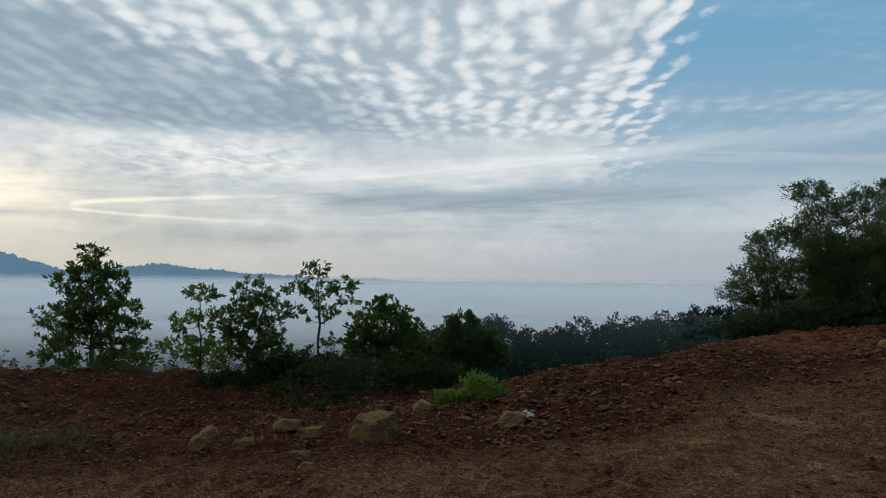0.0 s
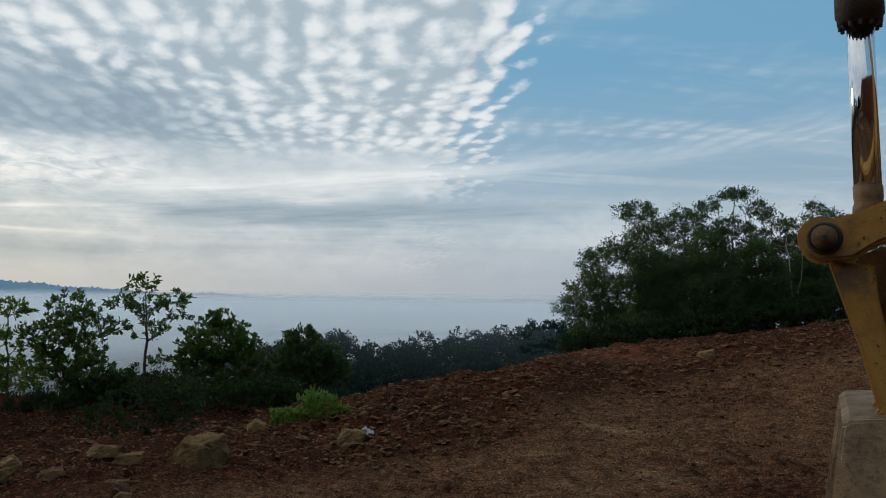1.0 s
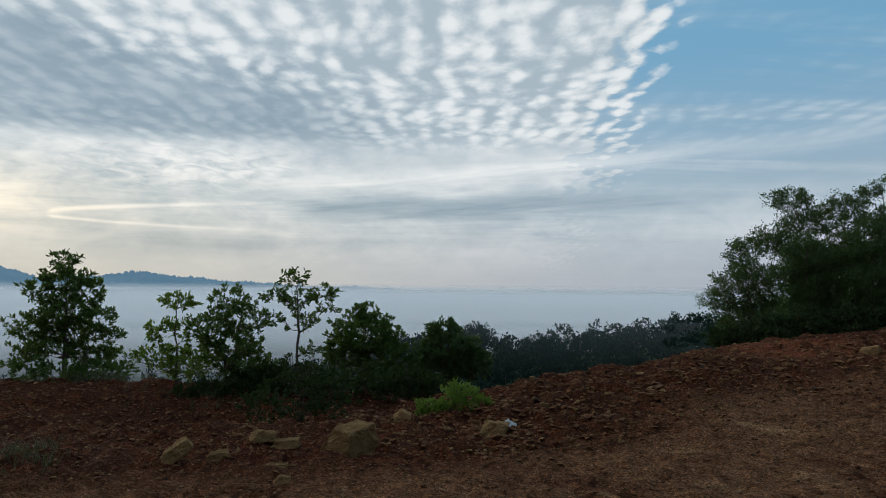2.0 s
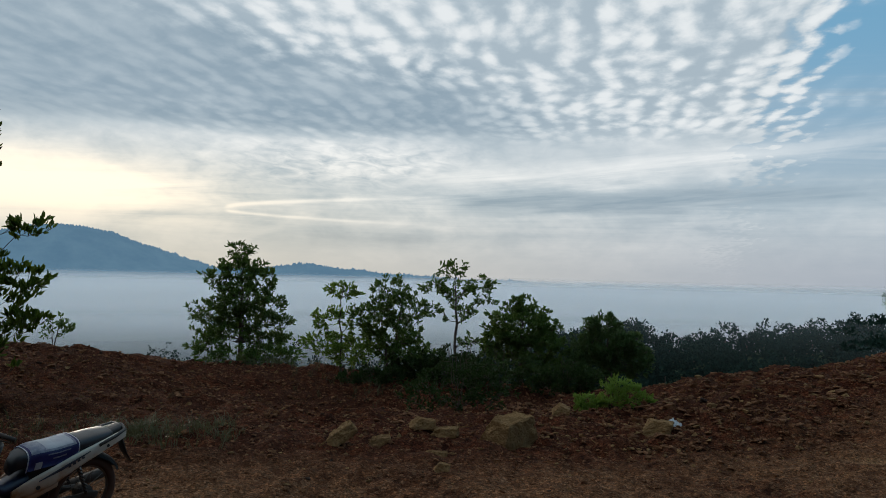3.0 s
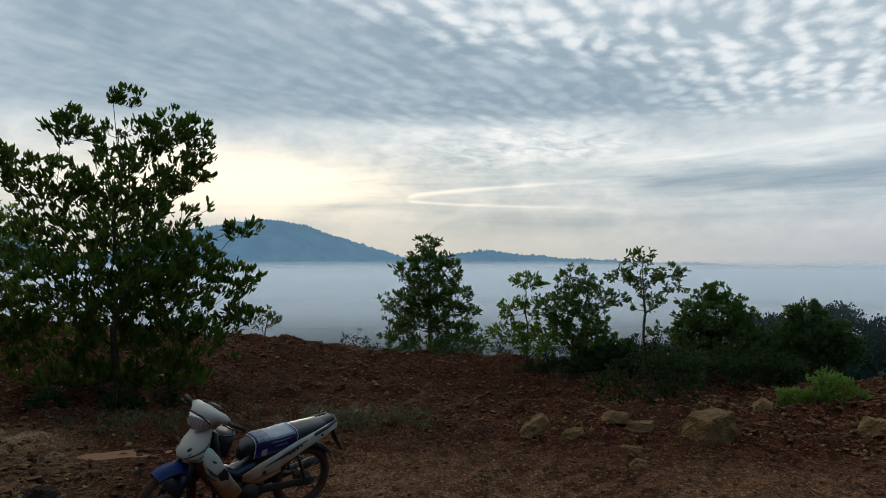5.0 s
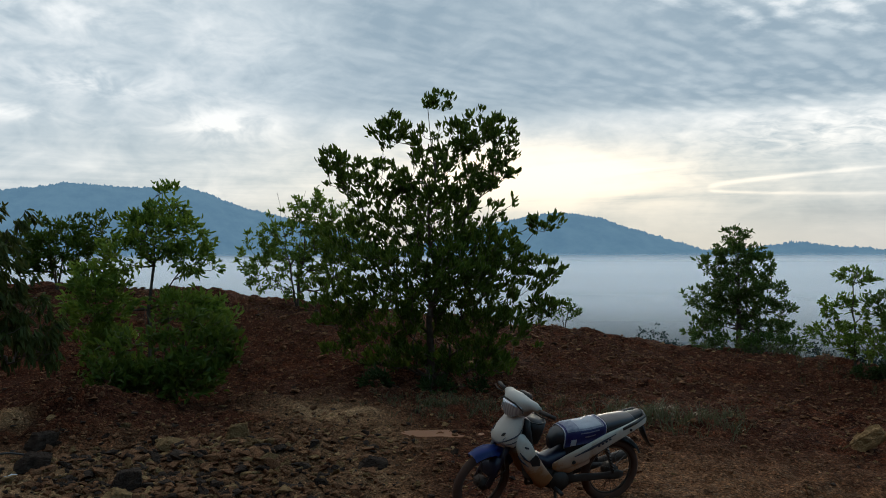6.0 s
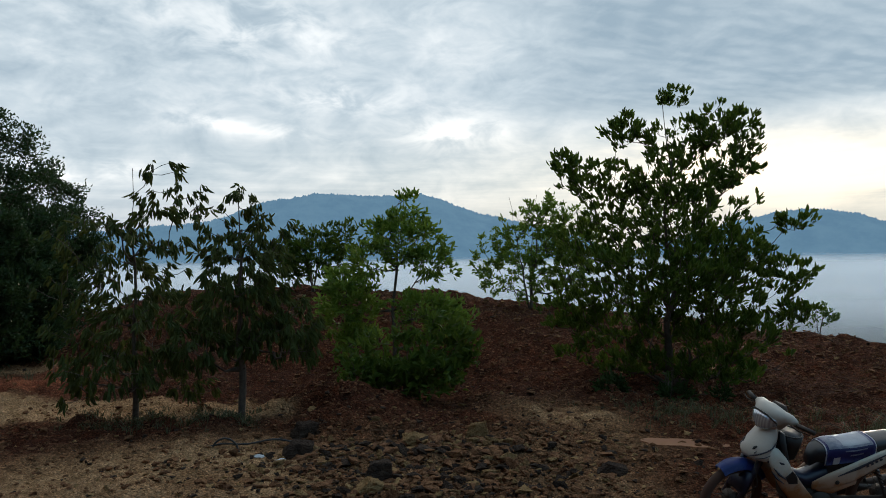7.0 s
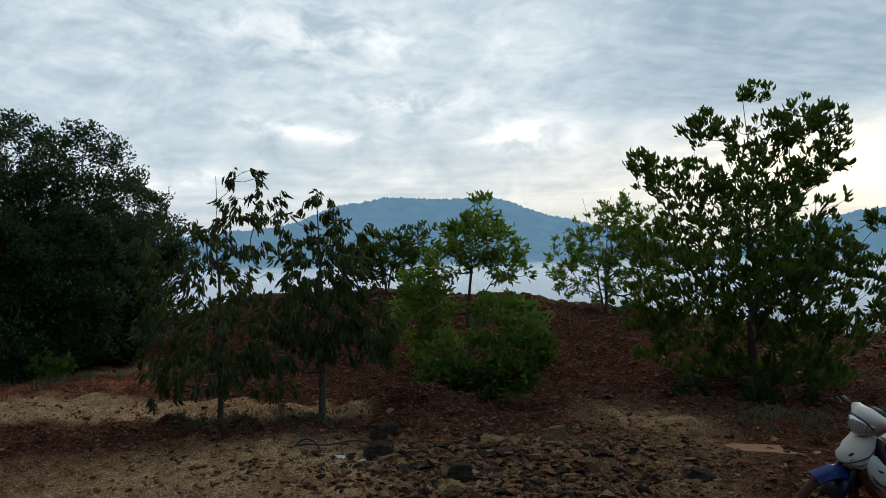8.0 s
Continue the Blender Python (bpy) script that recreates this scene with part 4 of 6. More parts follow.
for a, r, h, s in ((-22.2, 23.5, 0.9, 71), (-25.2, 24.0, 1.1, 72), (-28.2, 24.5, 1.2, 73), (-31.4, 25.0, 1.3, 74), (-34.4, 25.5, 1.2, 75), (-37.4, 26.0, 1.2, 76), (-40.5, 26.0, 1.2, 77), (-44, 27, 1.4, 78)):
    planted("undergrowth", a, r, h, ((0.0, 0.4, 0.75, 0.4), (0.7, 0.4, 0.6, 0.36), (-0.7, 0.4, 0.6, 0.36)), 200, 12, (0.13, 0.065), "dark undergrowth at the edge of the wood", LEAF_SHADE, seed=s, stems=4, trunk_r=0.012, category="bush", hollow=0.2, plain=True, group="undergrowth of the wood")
planted("dead_tree", -34.9, 26.5, 3.0, ((0.1, 0.85, 0.15, 0.12), (-0.12, 0.8, 0.12, 0.12)), 26, 1, (0.05, 0.02), "thin dead tree with bare pale branches", LEAF_DARK, PALE_BARK, seed=43, trunk_r=0.022, group="trees of the wood", stems=2)
planted("bright_tree", -38.6, 24.5, 1.9, ((0.0, 0.7, 0.25, 0.25), (0.15, 0.4, 0.3, 0.3)), 130, 13, (0.13, 0.06), "light green sapling on the crest of the bank", LEAF_LIGHT, seed=44, trunk_r=0.03)


def far_woods():
    """Far wooded spur: several hundred crowns of leaf clumps in one sheet of wood."""
    rng = np.random.default_rng(77)
    V, F, TV, TF, count = [], [], [], [], 0
    spots = []
    for _ in range(480):
        a, r = rng.uniform(-50, 13), rng.uniform(70, 215) ** 1.0
        spots.append((a, r, rng.uniform(4.5, 8.5) * (0.75 if r < 110 else 1.0)))
    for _ in range(120):
        spots.append((rng.uniform(13, 60), rng.uniform(110, 260), rng.uniform(6, 14)))
    for a, r, h in spots:
        x, y = polar(a, r)
        z = float(ground_base(np.array([x]), np.array([y]))[0]) - 0.5
        if r < 70 or z > -3:
            continue
        if a > 13:
            z = -34.0 + h * 0.2
        n = 38
        d = rng.normal(0, 1, (n, 3))
        d /= np.linalg.norm(d, axis=1)[:, None]
        wide = rng.uniform(0.28, 0.46)
        p = np.array([x, y, z + 0.62 * h]) + d * np.array([wide, wide, 0.36]) * h * rng.uniform(0.6, 1.08, (n, 1))
        v, f = leaves(p, d * 0.7 + np.array([0, 0, 0.5]), 0.68, 0.46, rng, 0.8, 9, tuft=0.6, plain=True)
        V.append(v)
        F.append(f + count)
        count += len(v)
        TV.append((Vector((x, y, z - 1)), Vector((x, y, z + 0.6 * h)), 0.14, 0.07))
    verts, faces = np.concatenate(V).tolist(), np.concatenate(F).tolist()
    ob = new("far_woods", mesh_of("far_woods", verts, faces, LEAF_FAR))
    tagged(ob, "dense dark wood on a far spur fading into mist", "woods", kind="stuff")
    tv, tf = tubes(TV, 4)
    part("trunks", mesh_of("trunks", tv, tf, BARK), None, ob)


far_woods()

# ------------------------------------------------------------------ boulders
def hull_mesh(name, seed, size, mat, points=16, cuts=0, rough=0.0, boxy=False):
    """A broken stone: the hull of a few random points, subdivided and roughened where it is large."""
    rng = random.Random(seed)
    bm = bmesh.new()
    for _ in range(points):
        w = Vector((rng.gauss(0, 1), rng.gauss(0, 1), rng.gauss(0, 1))).normalized() * rng.uniform(0.8, 1.05)
        if boxy:
            w = Vector([rng.choice((-1, 1)) * rng.uniform(0.62, 1.0) for _ in range(3)])
            if _ < 8:
                w = Vector([(1 if (_ >> k) & 1 else -1) * rng.uniform(0.72, 1.0) for k in range(3)])
            w.x = w.x * (1.0 - 0.18 * w.z) + 0.22 * w.z
            w.y *= 1.0 - 0.2 * w.z
        bm.verts.new((w.x * size[0], w.y * size[1], w.z * size[2]))
    got = bmesh.ops.convex_hull(bm, input=bm.verts)
    bmesh.ops.delete(bm, geom=list({g for g in got["geom_unused"] + got["geom_interior"] if isinstance(g, bmesh.types.BMVert)}), context="VERTS")
    if cuts:
        big = max(size)
        bmesh.ops.bevel(bm, geom=list(bm.edges), offset=0.05 * big, segments=2, profile=0.6, affect="EDGES")
        bmesh.ops.triangulate(bm, faces=bm.faces)
        for _ in range(cuts):
            bmesh.ops.subdivide_edges(bm, edges=[e for e in bm.edges if e.calc_length() > 0.10 * big], cuts=1, use_grid_fill=True)
            bmesh.ops.triangulate(bm, faces=bm.faces)
        bm.normal_update()
        for v in bm.verts:
            k = noise.fractal(v.co * (2.2 / big) + Vector((seed, 0, 0)), 0.8, 2.1, 5) + 0.6 * abs(noise.fractal(v.co * (6.0 / big), 0.8, 2.1, 3))
            v.co += v.normal * rough * big * k
    bmesh.ops.recalc_face_normals(bm, faces=bm.faces)
    me = bpy.data.meshes.new(name)
    bm.to_mesh(me)
    bm.free()
    me.materials.append(mat)
    return me


def boulder(name, az, r, size, label, turn=(0, 0, 0), seed=1, mat=None, up=0.75, group="boulders along the edge"):
    x, y = polar(az, r)
    ob = new(name, hull_mesh(name, seed, size, mat or TAN_STONE, 16, 3, 0.10, True))
    ob.matrix_basis = pose(x, y, drop(x, y) + size[2] * up, turn[0], turn[1], turn[2] + az)
    return tagged(ob, label, "rock", group)


boulder("boulder", 4.65, 10.0, (0.27, 0.22, 0.19), "large angular tan boulder on the edge of the track", (10, -13, 42), 36, up=0.80)
boulder("slab", 16.5, 9.65, (0.20, 0.12, 0.075), "leaning tan slab of rock on the red soil", (0, -36, 8), 5, up=1.1)
boulder("flat_rock", 13.75, 9.75, (0.135, 0.11, 0.06), "flat tan rock lying among stone chips", (4, -6, 0), 6)
boulder("flat_rock", 10.75, 10.4, (0.15, 0.11, 0.07), "flat tan rock beside another on the red soil", (0, 4, 10), 7)
boulder("flat_rock", 9.2, 10.35, (0.165, 0.11, 0.06), "flat tan rock beside another on the red soil", (0, -4, -10), 8)
boulder("rock", 1.1, 11.8, (0.11, 0.10, 0.085), "small tan rock on the edge of the bank", (10, 20, 0), 9)
boulder("rock", -5.3, 11.2, (0.19, 0.16, 0.12), "broad tan rock half sunk in the bank", (0, 8, 0), 10)
boulder("rock", -29.3, 17.6, (0.20, 0.16, 0.09), "pale grey rock on top of the bank", (0, -14, 0), 11)
boulder("flat_rock", 9.8, 9.3, (0.13, 0.08, 0.025), "thin flat tan rock lying on the track", (0, 2, 0), 12)
boulder("rock", 9.3, 8.4, (0.07, 0.06, 0.05), "small grey rock on the driven track", (0, 12, 0), 13)
boulder("rock", 65.2, 7.75, (0.13, 0.12, 0.11), "rounded black rock in the rubble", (0, 0, 0), 14, DARK_STONE, group="rocks in the rubble")
boulder("rock", 62.4, 9.2, (0.14, 0.10, 0.06), "tan block of rock in the rubble", (10, 24, 0), 15, group="rocks in the rubble")
boulder("rock", 58.2, 9.6, (0.13, 0.11, 0.09), "tan block of rock in the rubble", (0, -10, 0), 16, group="rocks in the rubble")
boulder("rock", 70.6, 8.9, (0.14, 0.11, 0.09), "black broken rock in the rubble", (0, 10, 0), 17, DARK_STONE, group="rocks in the rubble")
boulder("rock", 48.9, 8.1, (0.12, 0.1, 0.06), "dark flat rock on pale mud", (0, 10, 0), 18, DARK_STONE, group="rocks in the rubble")
boulder("rock", 70.2, 9.95, (0.15, 0.11, 0.09), "dark lump of rock beside the soil heap", (0, 0, 30), 19, DARK_STONE, group="rocks in the rubble")
boulder("rock", 65.8, 7.2, (0.10, 0.08, 0.07), "tan stone in the rubble", (0, 20, 0), 20, group="rocks in the rubble")

# ------------------------------------------------------------------ small things on the ground
def build_puddle():
    m, n = material("muddy_water")
    at = n.add("ShaderNodeTexCoord").outputs["Object"]
    finish(m, n, n.mix(n.noise(at, 3.0, 3), rgb(0.24, 0.095, 0.042), rgb(0.30, 0.125, 0.058)), 0.55, 0.0, n.noise(at, 9.0, 2), 0.004, 0.15)
    verts, c = [], 48
    for k in range(c):
        t = 2 * math.pi * k / c
        q = 1 + 0.5 * noise.noise(Vector((math.cos(t) * 1.6, math.sin(t) * 1.6, 4.0)))
        verts.append((0.44 * q * math.cos(t), 0.21 * q * math.sin(t), 0.0))
    low = [(x * 1.02, y * 1.02, -0.05) for x, y, _ in verts]
    faces = [tuple(range(c))] + [(k, c + k, c + (k + 1) % c, (k + 1) % c) for k in range(c)]
    ob = new("puddle", mesh_of("puddle", verts + low, faces, m))
    spots = [drop(-6.64 + a, 6.75 + b) for a in (-0.3, 0, 0.3) for b in (-0.2, 0, 0.2)]
    ob.matrix_basis = pose(-6.64, 6.75, sorted(spots)[5] + 0.004, 0, 0, 40)
    tagged(ob, "shallow puddle of orange muddy water", "puddle", kind="structure")


build_puddle()

PLASTIC = simple("white_plastic", (0.42, 0.43, 0.44), (0.62, 0.63, 0.64), 20, 0.35, bump=0.004)
CABLE = simple("black_cable", (0.012, 0.012, 0.012), (0.03, 0.028, 0.026), 30, 0.5)


def crumpled(name, az, r, size, seed, label):
    bm = bmesh.new()
    bmesh.ops.create_grid(bm, x_segments=12, y_segments=12, size=1.0)
    for v in bm.verts:
        k = noise.fractal(Vector((v.co.x * 1.1, v.co.y * 1.1, seed)), 0.8, 2.0, 4)
        edge = max(abs(v.co.x), abs(v.co.y))
        v.co = Vector((v.co.x * size[0] * (1 + 0.25 * k), v.co.y * size[1] * (1 - 0.25 * k), size[2] * (0.6 * (1 - edge ** 2) + 0.6 * k)))
    x, y = polar(az, r)
    ob = new(name, bpy.data.meshes.new(name))
    bm.to_mesh(ob.data)
    bm.free()
    ob.data.materials.append(PLASTIC)
    solid = ob.modifiers.new("thick", "SOLIDIFY")
    solid.thickness = 0.004
    ob.matrix_basis = pose(x, y, drop(x, y) + size[2] * 0.25 + 0.01, 0, 0, 30 * seed)
    return tagged(ob, label, "litter")


crumpled("plastic_bag", -6.3, 11.45, (0.085, 0.07, 0.11), 1, "crumpled white plastic bag beside a rock")
crumpled("plastic_wrapper", 73.2, 8.95, (0.10, 0.05, 0.03), 2, "torn white plastic wrapper on pale mud")
crumpled("plastic_wrapper", 71.9, 8.7, (0.05, 0.03, 0.02), 3, "torn white plastic wrapper on pale mud")


def build_cable():
    cu = bpy.data.curves.new("cable", "CURVE")
    cu.dimensions, cu.bevel_depth, cu.bevel_resolution = "3D", 0.011, 2
    for pts in (((-0.32, 0.0, 0.0), (-0.26, 0.02, 0.10), (-0.16, 0.0, 0.15), (-0.05, -0.02, 0.10), (0.0, -0.05, 0.0)), ((-0.45, 0.1, 0.0), (-0.25, 0.12, 0.06), (0.1, 0.1, 0.05), (0.4, 0.1, 0.08), (0.62, 0.16, 0.02))):
        sp = cu.splines.new("BEZIER")
        sp.bezier_points.add(len(pts) - 1)
        for b, p in zip(sp.bezier_points, pts):
            b.co, b.handle_left_type, b.handle_right_type = p, "AUTO", "AUTO"
    cu.materials.append(CABLE)
    ob = new("cable", cu)
    ob.matrix_basis = pose(-9.1, 2.5, drop(-9.1, 2.5) + 0.01, 0, 0, 74)
    tagged(ob, "black cable looped up from the ground", "cable")


build_cable()


def build_grass():
    """Tufts of thin dry-green blades."""
    rng = np.random.default_rng(5)
    spots = [(28.9, 10.2, 1.0, 0.30, 75), (31.5, 10.6, 0.6, 0.24, 36), (26.5, 10.2, 0.7, 0.18, 26), (42.5, 10.9, 0.9, 0.22, 48), (44.5, 10.6, 0.7, 0.18, 26), (47.0, 11.2, 0.9, 0.16, 26), (35, 11.4, 1.0, 0.18, 24), (77.5, 11.0, 0.9, 0.18, 60), (81.0, 11.3, 0.6, 0.16, 40), (75.0, 10.8, 0.6, 0.16, 40),
             (84.0, 11.6, 0.6, 0.16, 24), (22.0, 19.0, 1.5, 0.4, 60), (14, 16.8, 1.6, 0.3, 50), (91.0, 16.5, 1.2, 0.3, 60), (36, 10.5, 0.8, 0.12, 10)]
    P, W, L = [], [], []
    for a, r, wide, h, n in spots:
        cx, cy = polar(a, r)
        for _ in range(n):
            x, y = cx + rng.normal(0, 0.4) * wide, cy + rng.normal(0, 0.4) * wide
            z = drop(x, y, 0.01)
            for _ in range(7):
                P.append((x + rng.normal(0, 0.03), y + rng.normal(0, 0.03), z))
                W.append((rng.normal(0, 0.35), rng.normal(0, 0.35), 1.0))
                L.append(h * rng.uniform(0.4, 1.0))
    P, W, L = np.array(P), np.array(W), np.array(L)[:, None]
    side = np.stack([-W[:, 1], W[:, 0], 0 * W[:, 0]], 1) + rng.normal(0, 0.3, P.shape)
    side = side / np.linalg.norm(side, axis=1)[:, None] * 0.005
    bend = np.stack([W[:, 0], W[:, 1], -0.35 * np.ones(len(W))], 1) * 0.6
    v = np.stack([P - side, P + side, P + W * L * 0.55 + side * 0.8, P + W * L * 0.55 - side * 0.8, P + (W + bend) * L], 1).reshape(-1, 3)
    o = np.arange(len(P)) * 5
    faces = [(a, a + 1, a + 2, a + 3) for a in o] + [(a + 3, a + 2, a + 4) for a in o]
    ob = new("grass", mesh_of("grass", v.tolist(), faces, GRASS))
    tagged(ob, "sparse tufts of dry green grass on bare soil", "grass", kind="stuff")


build_grass()

# ------------------------------------------------------------------ motorcycle
def loft(sections, n=20, power=2.4, caps=True):
    """A closed skin through cross-sections: (centre, half axis u, half axis v)."""
    bm = bmesh.new()
    rings = []
    for c, u, v in sections:
        c, u, v = Vector(c), Vector(u), Vector(v)
        ring = []
        for k in range(n):
            t = 2 * math.pi * k / n
            a, b = math.cos(t), math.sin(t)
            ring.append(bm.verts.new(c + u * math.copysign(abs(a) ** (2 / power), a) + v * math.copysign(abs(b) ** (2 / power), b)))
        rings.append(ring)
    for p, q in zip(rings, rings[1:]):
        for k in range(n):
            bm.faces.new((p[k], p[(k + 1) % n], q[(k + 1) % n], q[k]))
    if caps:
        bm.faces.new(rings[0][::-1])
        bm.faces.new(rings[-1])
    return bm


def pipe(points, radius, sides=10):
    """A bent round bar through points; radius may be one number or one for each point."""
    pts = [Vector(p) for p in points]
    rad = radius if isinstance(radius, (list, tuple)) else [radius] * len(pts)
    sections = []
    for k, p in enumerate(pts):
        d = (pts[min(k + 1, len(pts) - 1)] - pts[max(k - 1, 0)]).normalized()
        side = d.cross(Vector((0, 0, 1)))
        side = side.normalized() if side.length > 0.05 else d.cross(Vector((0, 1, 0))).normalized()
        sections.append((p, side * rad[k], side.cross(d) * rad[k]))
    return loft(sections, sides, 2.0)


def ring(radius, tube_y, tube_r, seg=40, sides=12, centre=(0, 0, 0)):
    """A tyre-like ring about the y axis."""
    bm = bmesh.new()
    rows = []
    for k in range(seg):
        t = 2 * math.pi * k / seg
        row = []
        for j in range(sides):
            a = 2 * math.pi * j / sides
            rr = radius + tube_r * math.cos(a)
            row.append(bm.verts.new((centre[0] + rr * math.cos(t), centre[1] + tube_y * math.sin(a), centre[2] + rr * math.sin(t))))
        rows.append(row)
    for k in range(seg):
        p, q = rows[k], rows[(k + 1) % seg]
        for j in range(sides):
            bm.faces.new((p[j], p[(j + 1) % sides], q[(j + 1) % sides], q[j]))
    return bm


def drum(radius, half, centre=(0, 0, 0), seg=24, axis="y", bevel=0.004):
    bm = bmesh.new()
    bmesh.ops.create_cone(bm, cap_ends=True, segments=seg, radius1=radius, radius2=radius, depth=2 * half)
    bmesh.ops.bevel(bm, geom=[e for e in bm.edges if abs(e.verts[0].co.z - e.verts[1].co.z) < 1e-5], offset=bevel, segments=2, affect="EDGES")
    turn = {"y": pose(0, 0, 0, 90), "x": pose(0, 0, 0, 0, 90), "z": Matrix()}[axis]
    bmesh.ops.transform(bm, matrix=Matrix.Translation(centre) @ turn, verts=bm.verts)
    return bm


def block(size, centre=(0, 0, 0), turn=(0, 0, 0), bevel=0.01):
    bm = bmesh.new()
    bmesh.ops.create_cube(bm, size=1.0)
    bmesh.ops.scale(bm, vec=size, verts=bm.verts)
    bmesh.ops.bevel(bm, geom=list(bm.edges), offset=bevel, segments=2, affect="EDGES")
    bmesh.ops.transform(bm, matrix=pose(*centre, *turn), verts=bm.verts)
    return bm


def dusty(name, color, dust=(0.20, 0.095, 0.04), amount=0.5, rough=0.4, metal=0.0, top=0.75):
    """Paint with dried mud that thickens towards the wheels."""
    m, n = material(name)
    at = n.add("ShaderNodeTexCoord").outputs["Object"]
    z = n.add("ShaderNodeSeparateXYZ", {0: at}).outputs[2]
    blotch = n.noise(at, 9.0, 6, 0.65)
    fine = n.noise(at, 60.0, 4, 0.6)
    low = n.step(n.math("ADD", z, n.math("MULTIPLY", n.math("SUBTRACT", blotch, 0.5), 0.5)), top, 0.15)
    f = n.math("MULTIPLY", n.math("ADD", n.math("MULTIPLY", low, 0.9), n.math("MULTIPLY", n.step(blotch, 0.5, 0.8), 0.25)), amount, clamp=True)
    tone = n.mix(n.math("MULTIPLY", fine, 0.3), rgb(*color), rgb(*(c * 0.6 for c in color)))
    r = n.math("ADD", rough, n.math("MULTIPLY", f, 0.45))
    return finish(m, n, n.mix(f, tone, rgb(*dust)), r, metal, fine, 0.002, 0.3)


WHITE_PAINT = dusty("white_paint", (0.60, 0.57, 0.49), (0.33, 0.125, 0.036), amount=1.5, rough=0.45, top=0.80)
WHITE_CLEAN = dusty("white_paint_clean", (0.60, 0.58, 0.52), amount=0.35, rough=0.3, top=-0.6)
BLUE_PAINT = dusty("blue_paint", (0.024, 0.052, 0.24), amount=0.45, rough=0.35, top=0.55)
NAVY_PAINT = dusty("navy_paint", (0.009, 0.013, 0.034), amount=0.4, rough=0.4, top=0.45)
BLACK_PLASTIC = dusty("black_plastic", (0.013, 0.012, 0.012), (0.05, 0.03, 0.02), amount=0.5, rough=0.5, top=0.4)
SEAT_VINYL = dusty("seat_vinyl", (0.016, 0.017, 0.021), amount=0.2, rough=0.38, top=0.4)
RUBBER = dusty("tyre_rubber", (0.018, 0.017, 0.017), dust=(0.095, 0.042, 0.024), amount=1.0, rough=0.8, top=0.9)
GREY_METAL = dusty("engine_metal", (0.06, 0.058, 0.056), (0.06, 0.036, 0.023), amount=0.95, rough=0.45, metal=0.6, top=0.6)
STEEL = dusty("spoke_steel", (0.22, 0.21, 0.20), (0.07, 0.042, 0.027), amount=0.95, rough=0.35, metal=0.9, top=0.6)
DECAL = simple("dark_decal", (0.02, 0.02, 0.03), (0.035, 0.035, 0.05), 20, 0.4)
PRINT_BLUE = simple("banner_blue", (0.022, 0.024, 0.13), (0.04, 0.042, 0.20), 10, 0.35)
PRINT_WHITE = simple("banner_white", (0.55, 0.57, 0.62), (0.72, 0.74, 0.78), 10, 0.35)
PRINT_SKY = simple("banner_pale", (0.20, 0.23, 0.34), (0.48, 0.50, 0.58), 26, 0.35)
RED_LENS = simple("red_lens", (0.25, 0.01, 0.01), (0.35, 0.02, 0.015), 20, 0.2)


def lens_material():
    m, n = material("headlamp_lens")
    at = n.add("ShaderNodeTexCoord").outputs["Object"]
    ribs = n.add("ShaderNodeTexWave", {"Vector": at, "Scale": 14.0, "Distortion": 0.4}, wave_type="BANDS", bands_direction="Y").outputs["Fac"]
    return finish(m, n, n.mix(ribs, rgb(0.42, 0.43, 0.45), rgb(0.66, 0.67, 0.69)), 0.10, 0.6, ribs, 0.001, 0.3, {"Coat Weight": 1.0})


LENS = lens_material()


def wheel(bike, name, x, label, hub_r):
    z = 0.282
    w = part(name, ring(0.215, 0.012, 0.016, 40, 8, (x, 0, z)), STEEL, bike, label, True)
    part("tyre", ring(0.247, 0.036, 0.036, 48, 12, (x, 0, z)), RUBBER, w, "mud-caked black tyre", True)
    part("hub", drum(hub_r, 0.05, (x, 0, z)), GREY_METAL, w, "", True)
    for k in range(18):
        t = 2 * math.pi * k / 18
        s = 0.035 * (1 if k % 2 else -1)
        a = (x + hub_r * 0.9 * math.cos(t + 0.5 * (1 if k % 4 < 2 else -1)), s, z + hub_r * 0.9 * math.sin(t + 0.5 * (1 if k % 4 < 2 else -1)))
        part("spoke", pipe((a, (x + 0.212 * math.cos(t), s * 0.15, z + 0.212 * math.sin(t))), 0.0022, 5), STEEL, w)
    return w


def arc_guard(x, z, r, a0, a1, half, drop_edge):
    """A mudguard: a curved sheet with turned-down edges round a wheel at x, z."""
    bm = bmesh.new()
    rows = []
    for k in range(19):
        t = radians(a0 + (a1 - a0) * k / 18)
        wide = half * (0.78 + 0.22 * math.sin(math.pi * k / 18))
        row = []
        for y, d in ((-1.0, drop_edge), (-0.92, 0.012), (-0.5, 0.0), (0.0, -0.008), (0.5, 0.0), (0.92, 0.012), (1.0, drop_edge)):
            rr = r - d
            row.append(bm.verts.new((x + rr * math.cos(t), y * wide, z + rr * math.sin(t))))
        rows.append(row)
    for p, q in zip(rows, rows[1:]):
        for j in range(6):
            bm.faces.new((p[j], p[j + 1], q[j + 1], q[j]))
    got = bmesh.ops.solidify(bm, geom=list(bm.faces), thickness=0.006)
    return bm


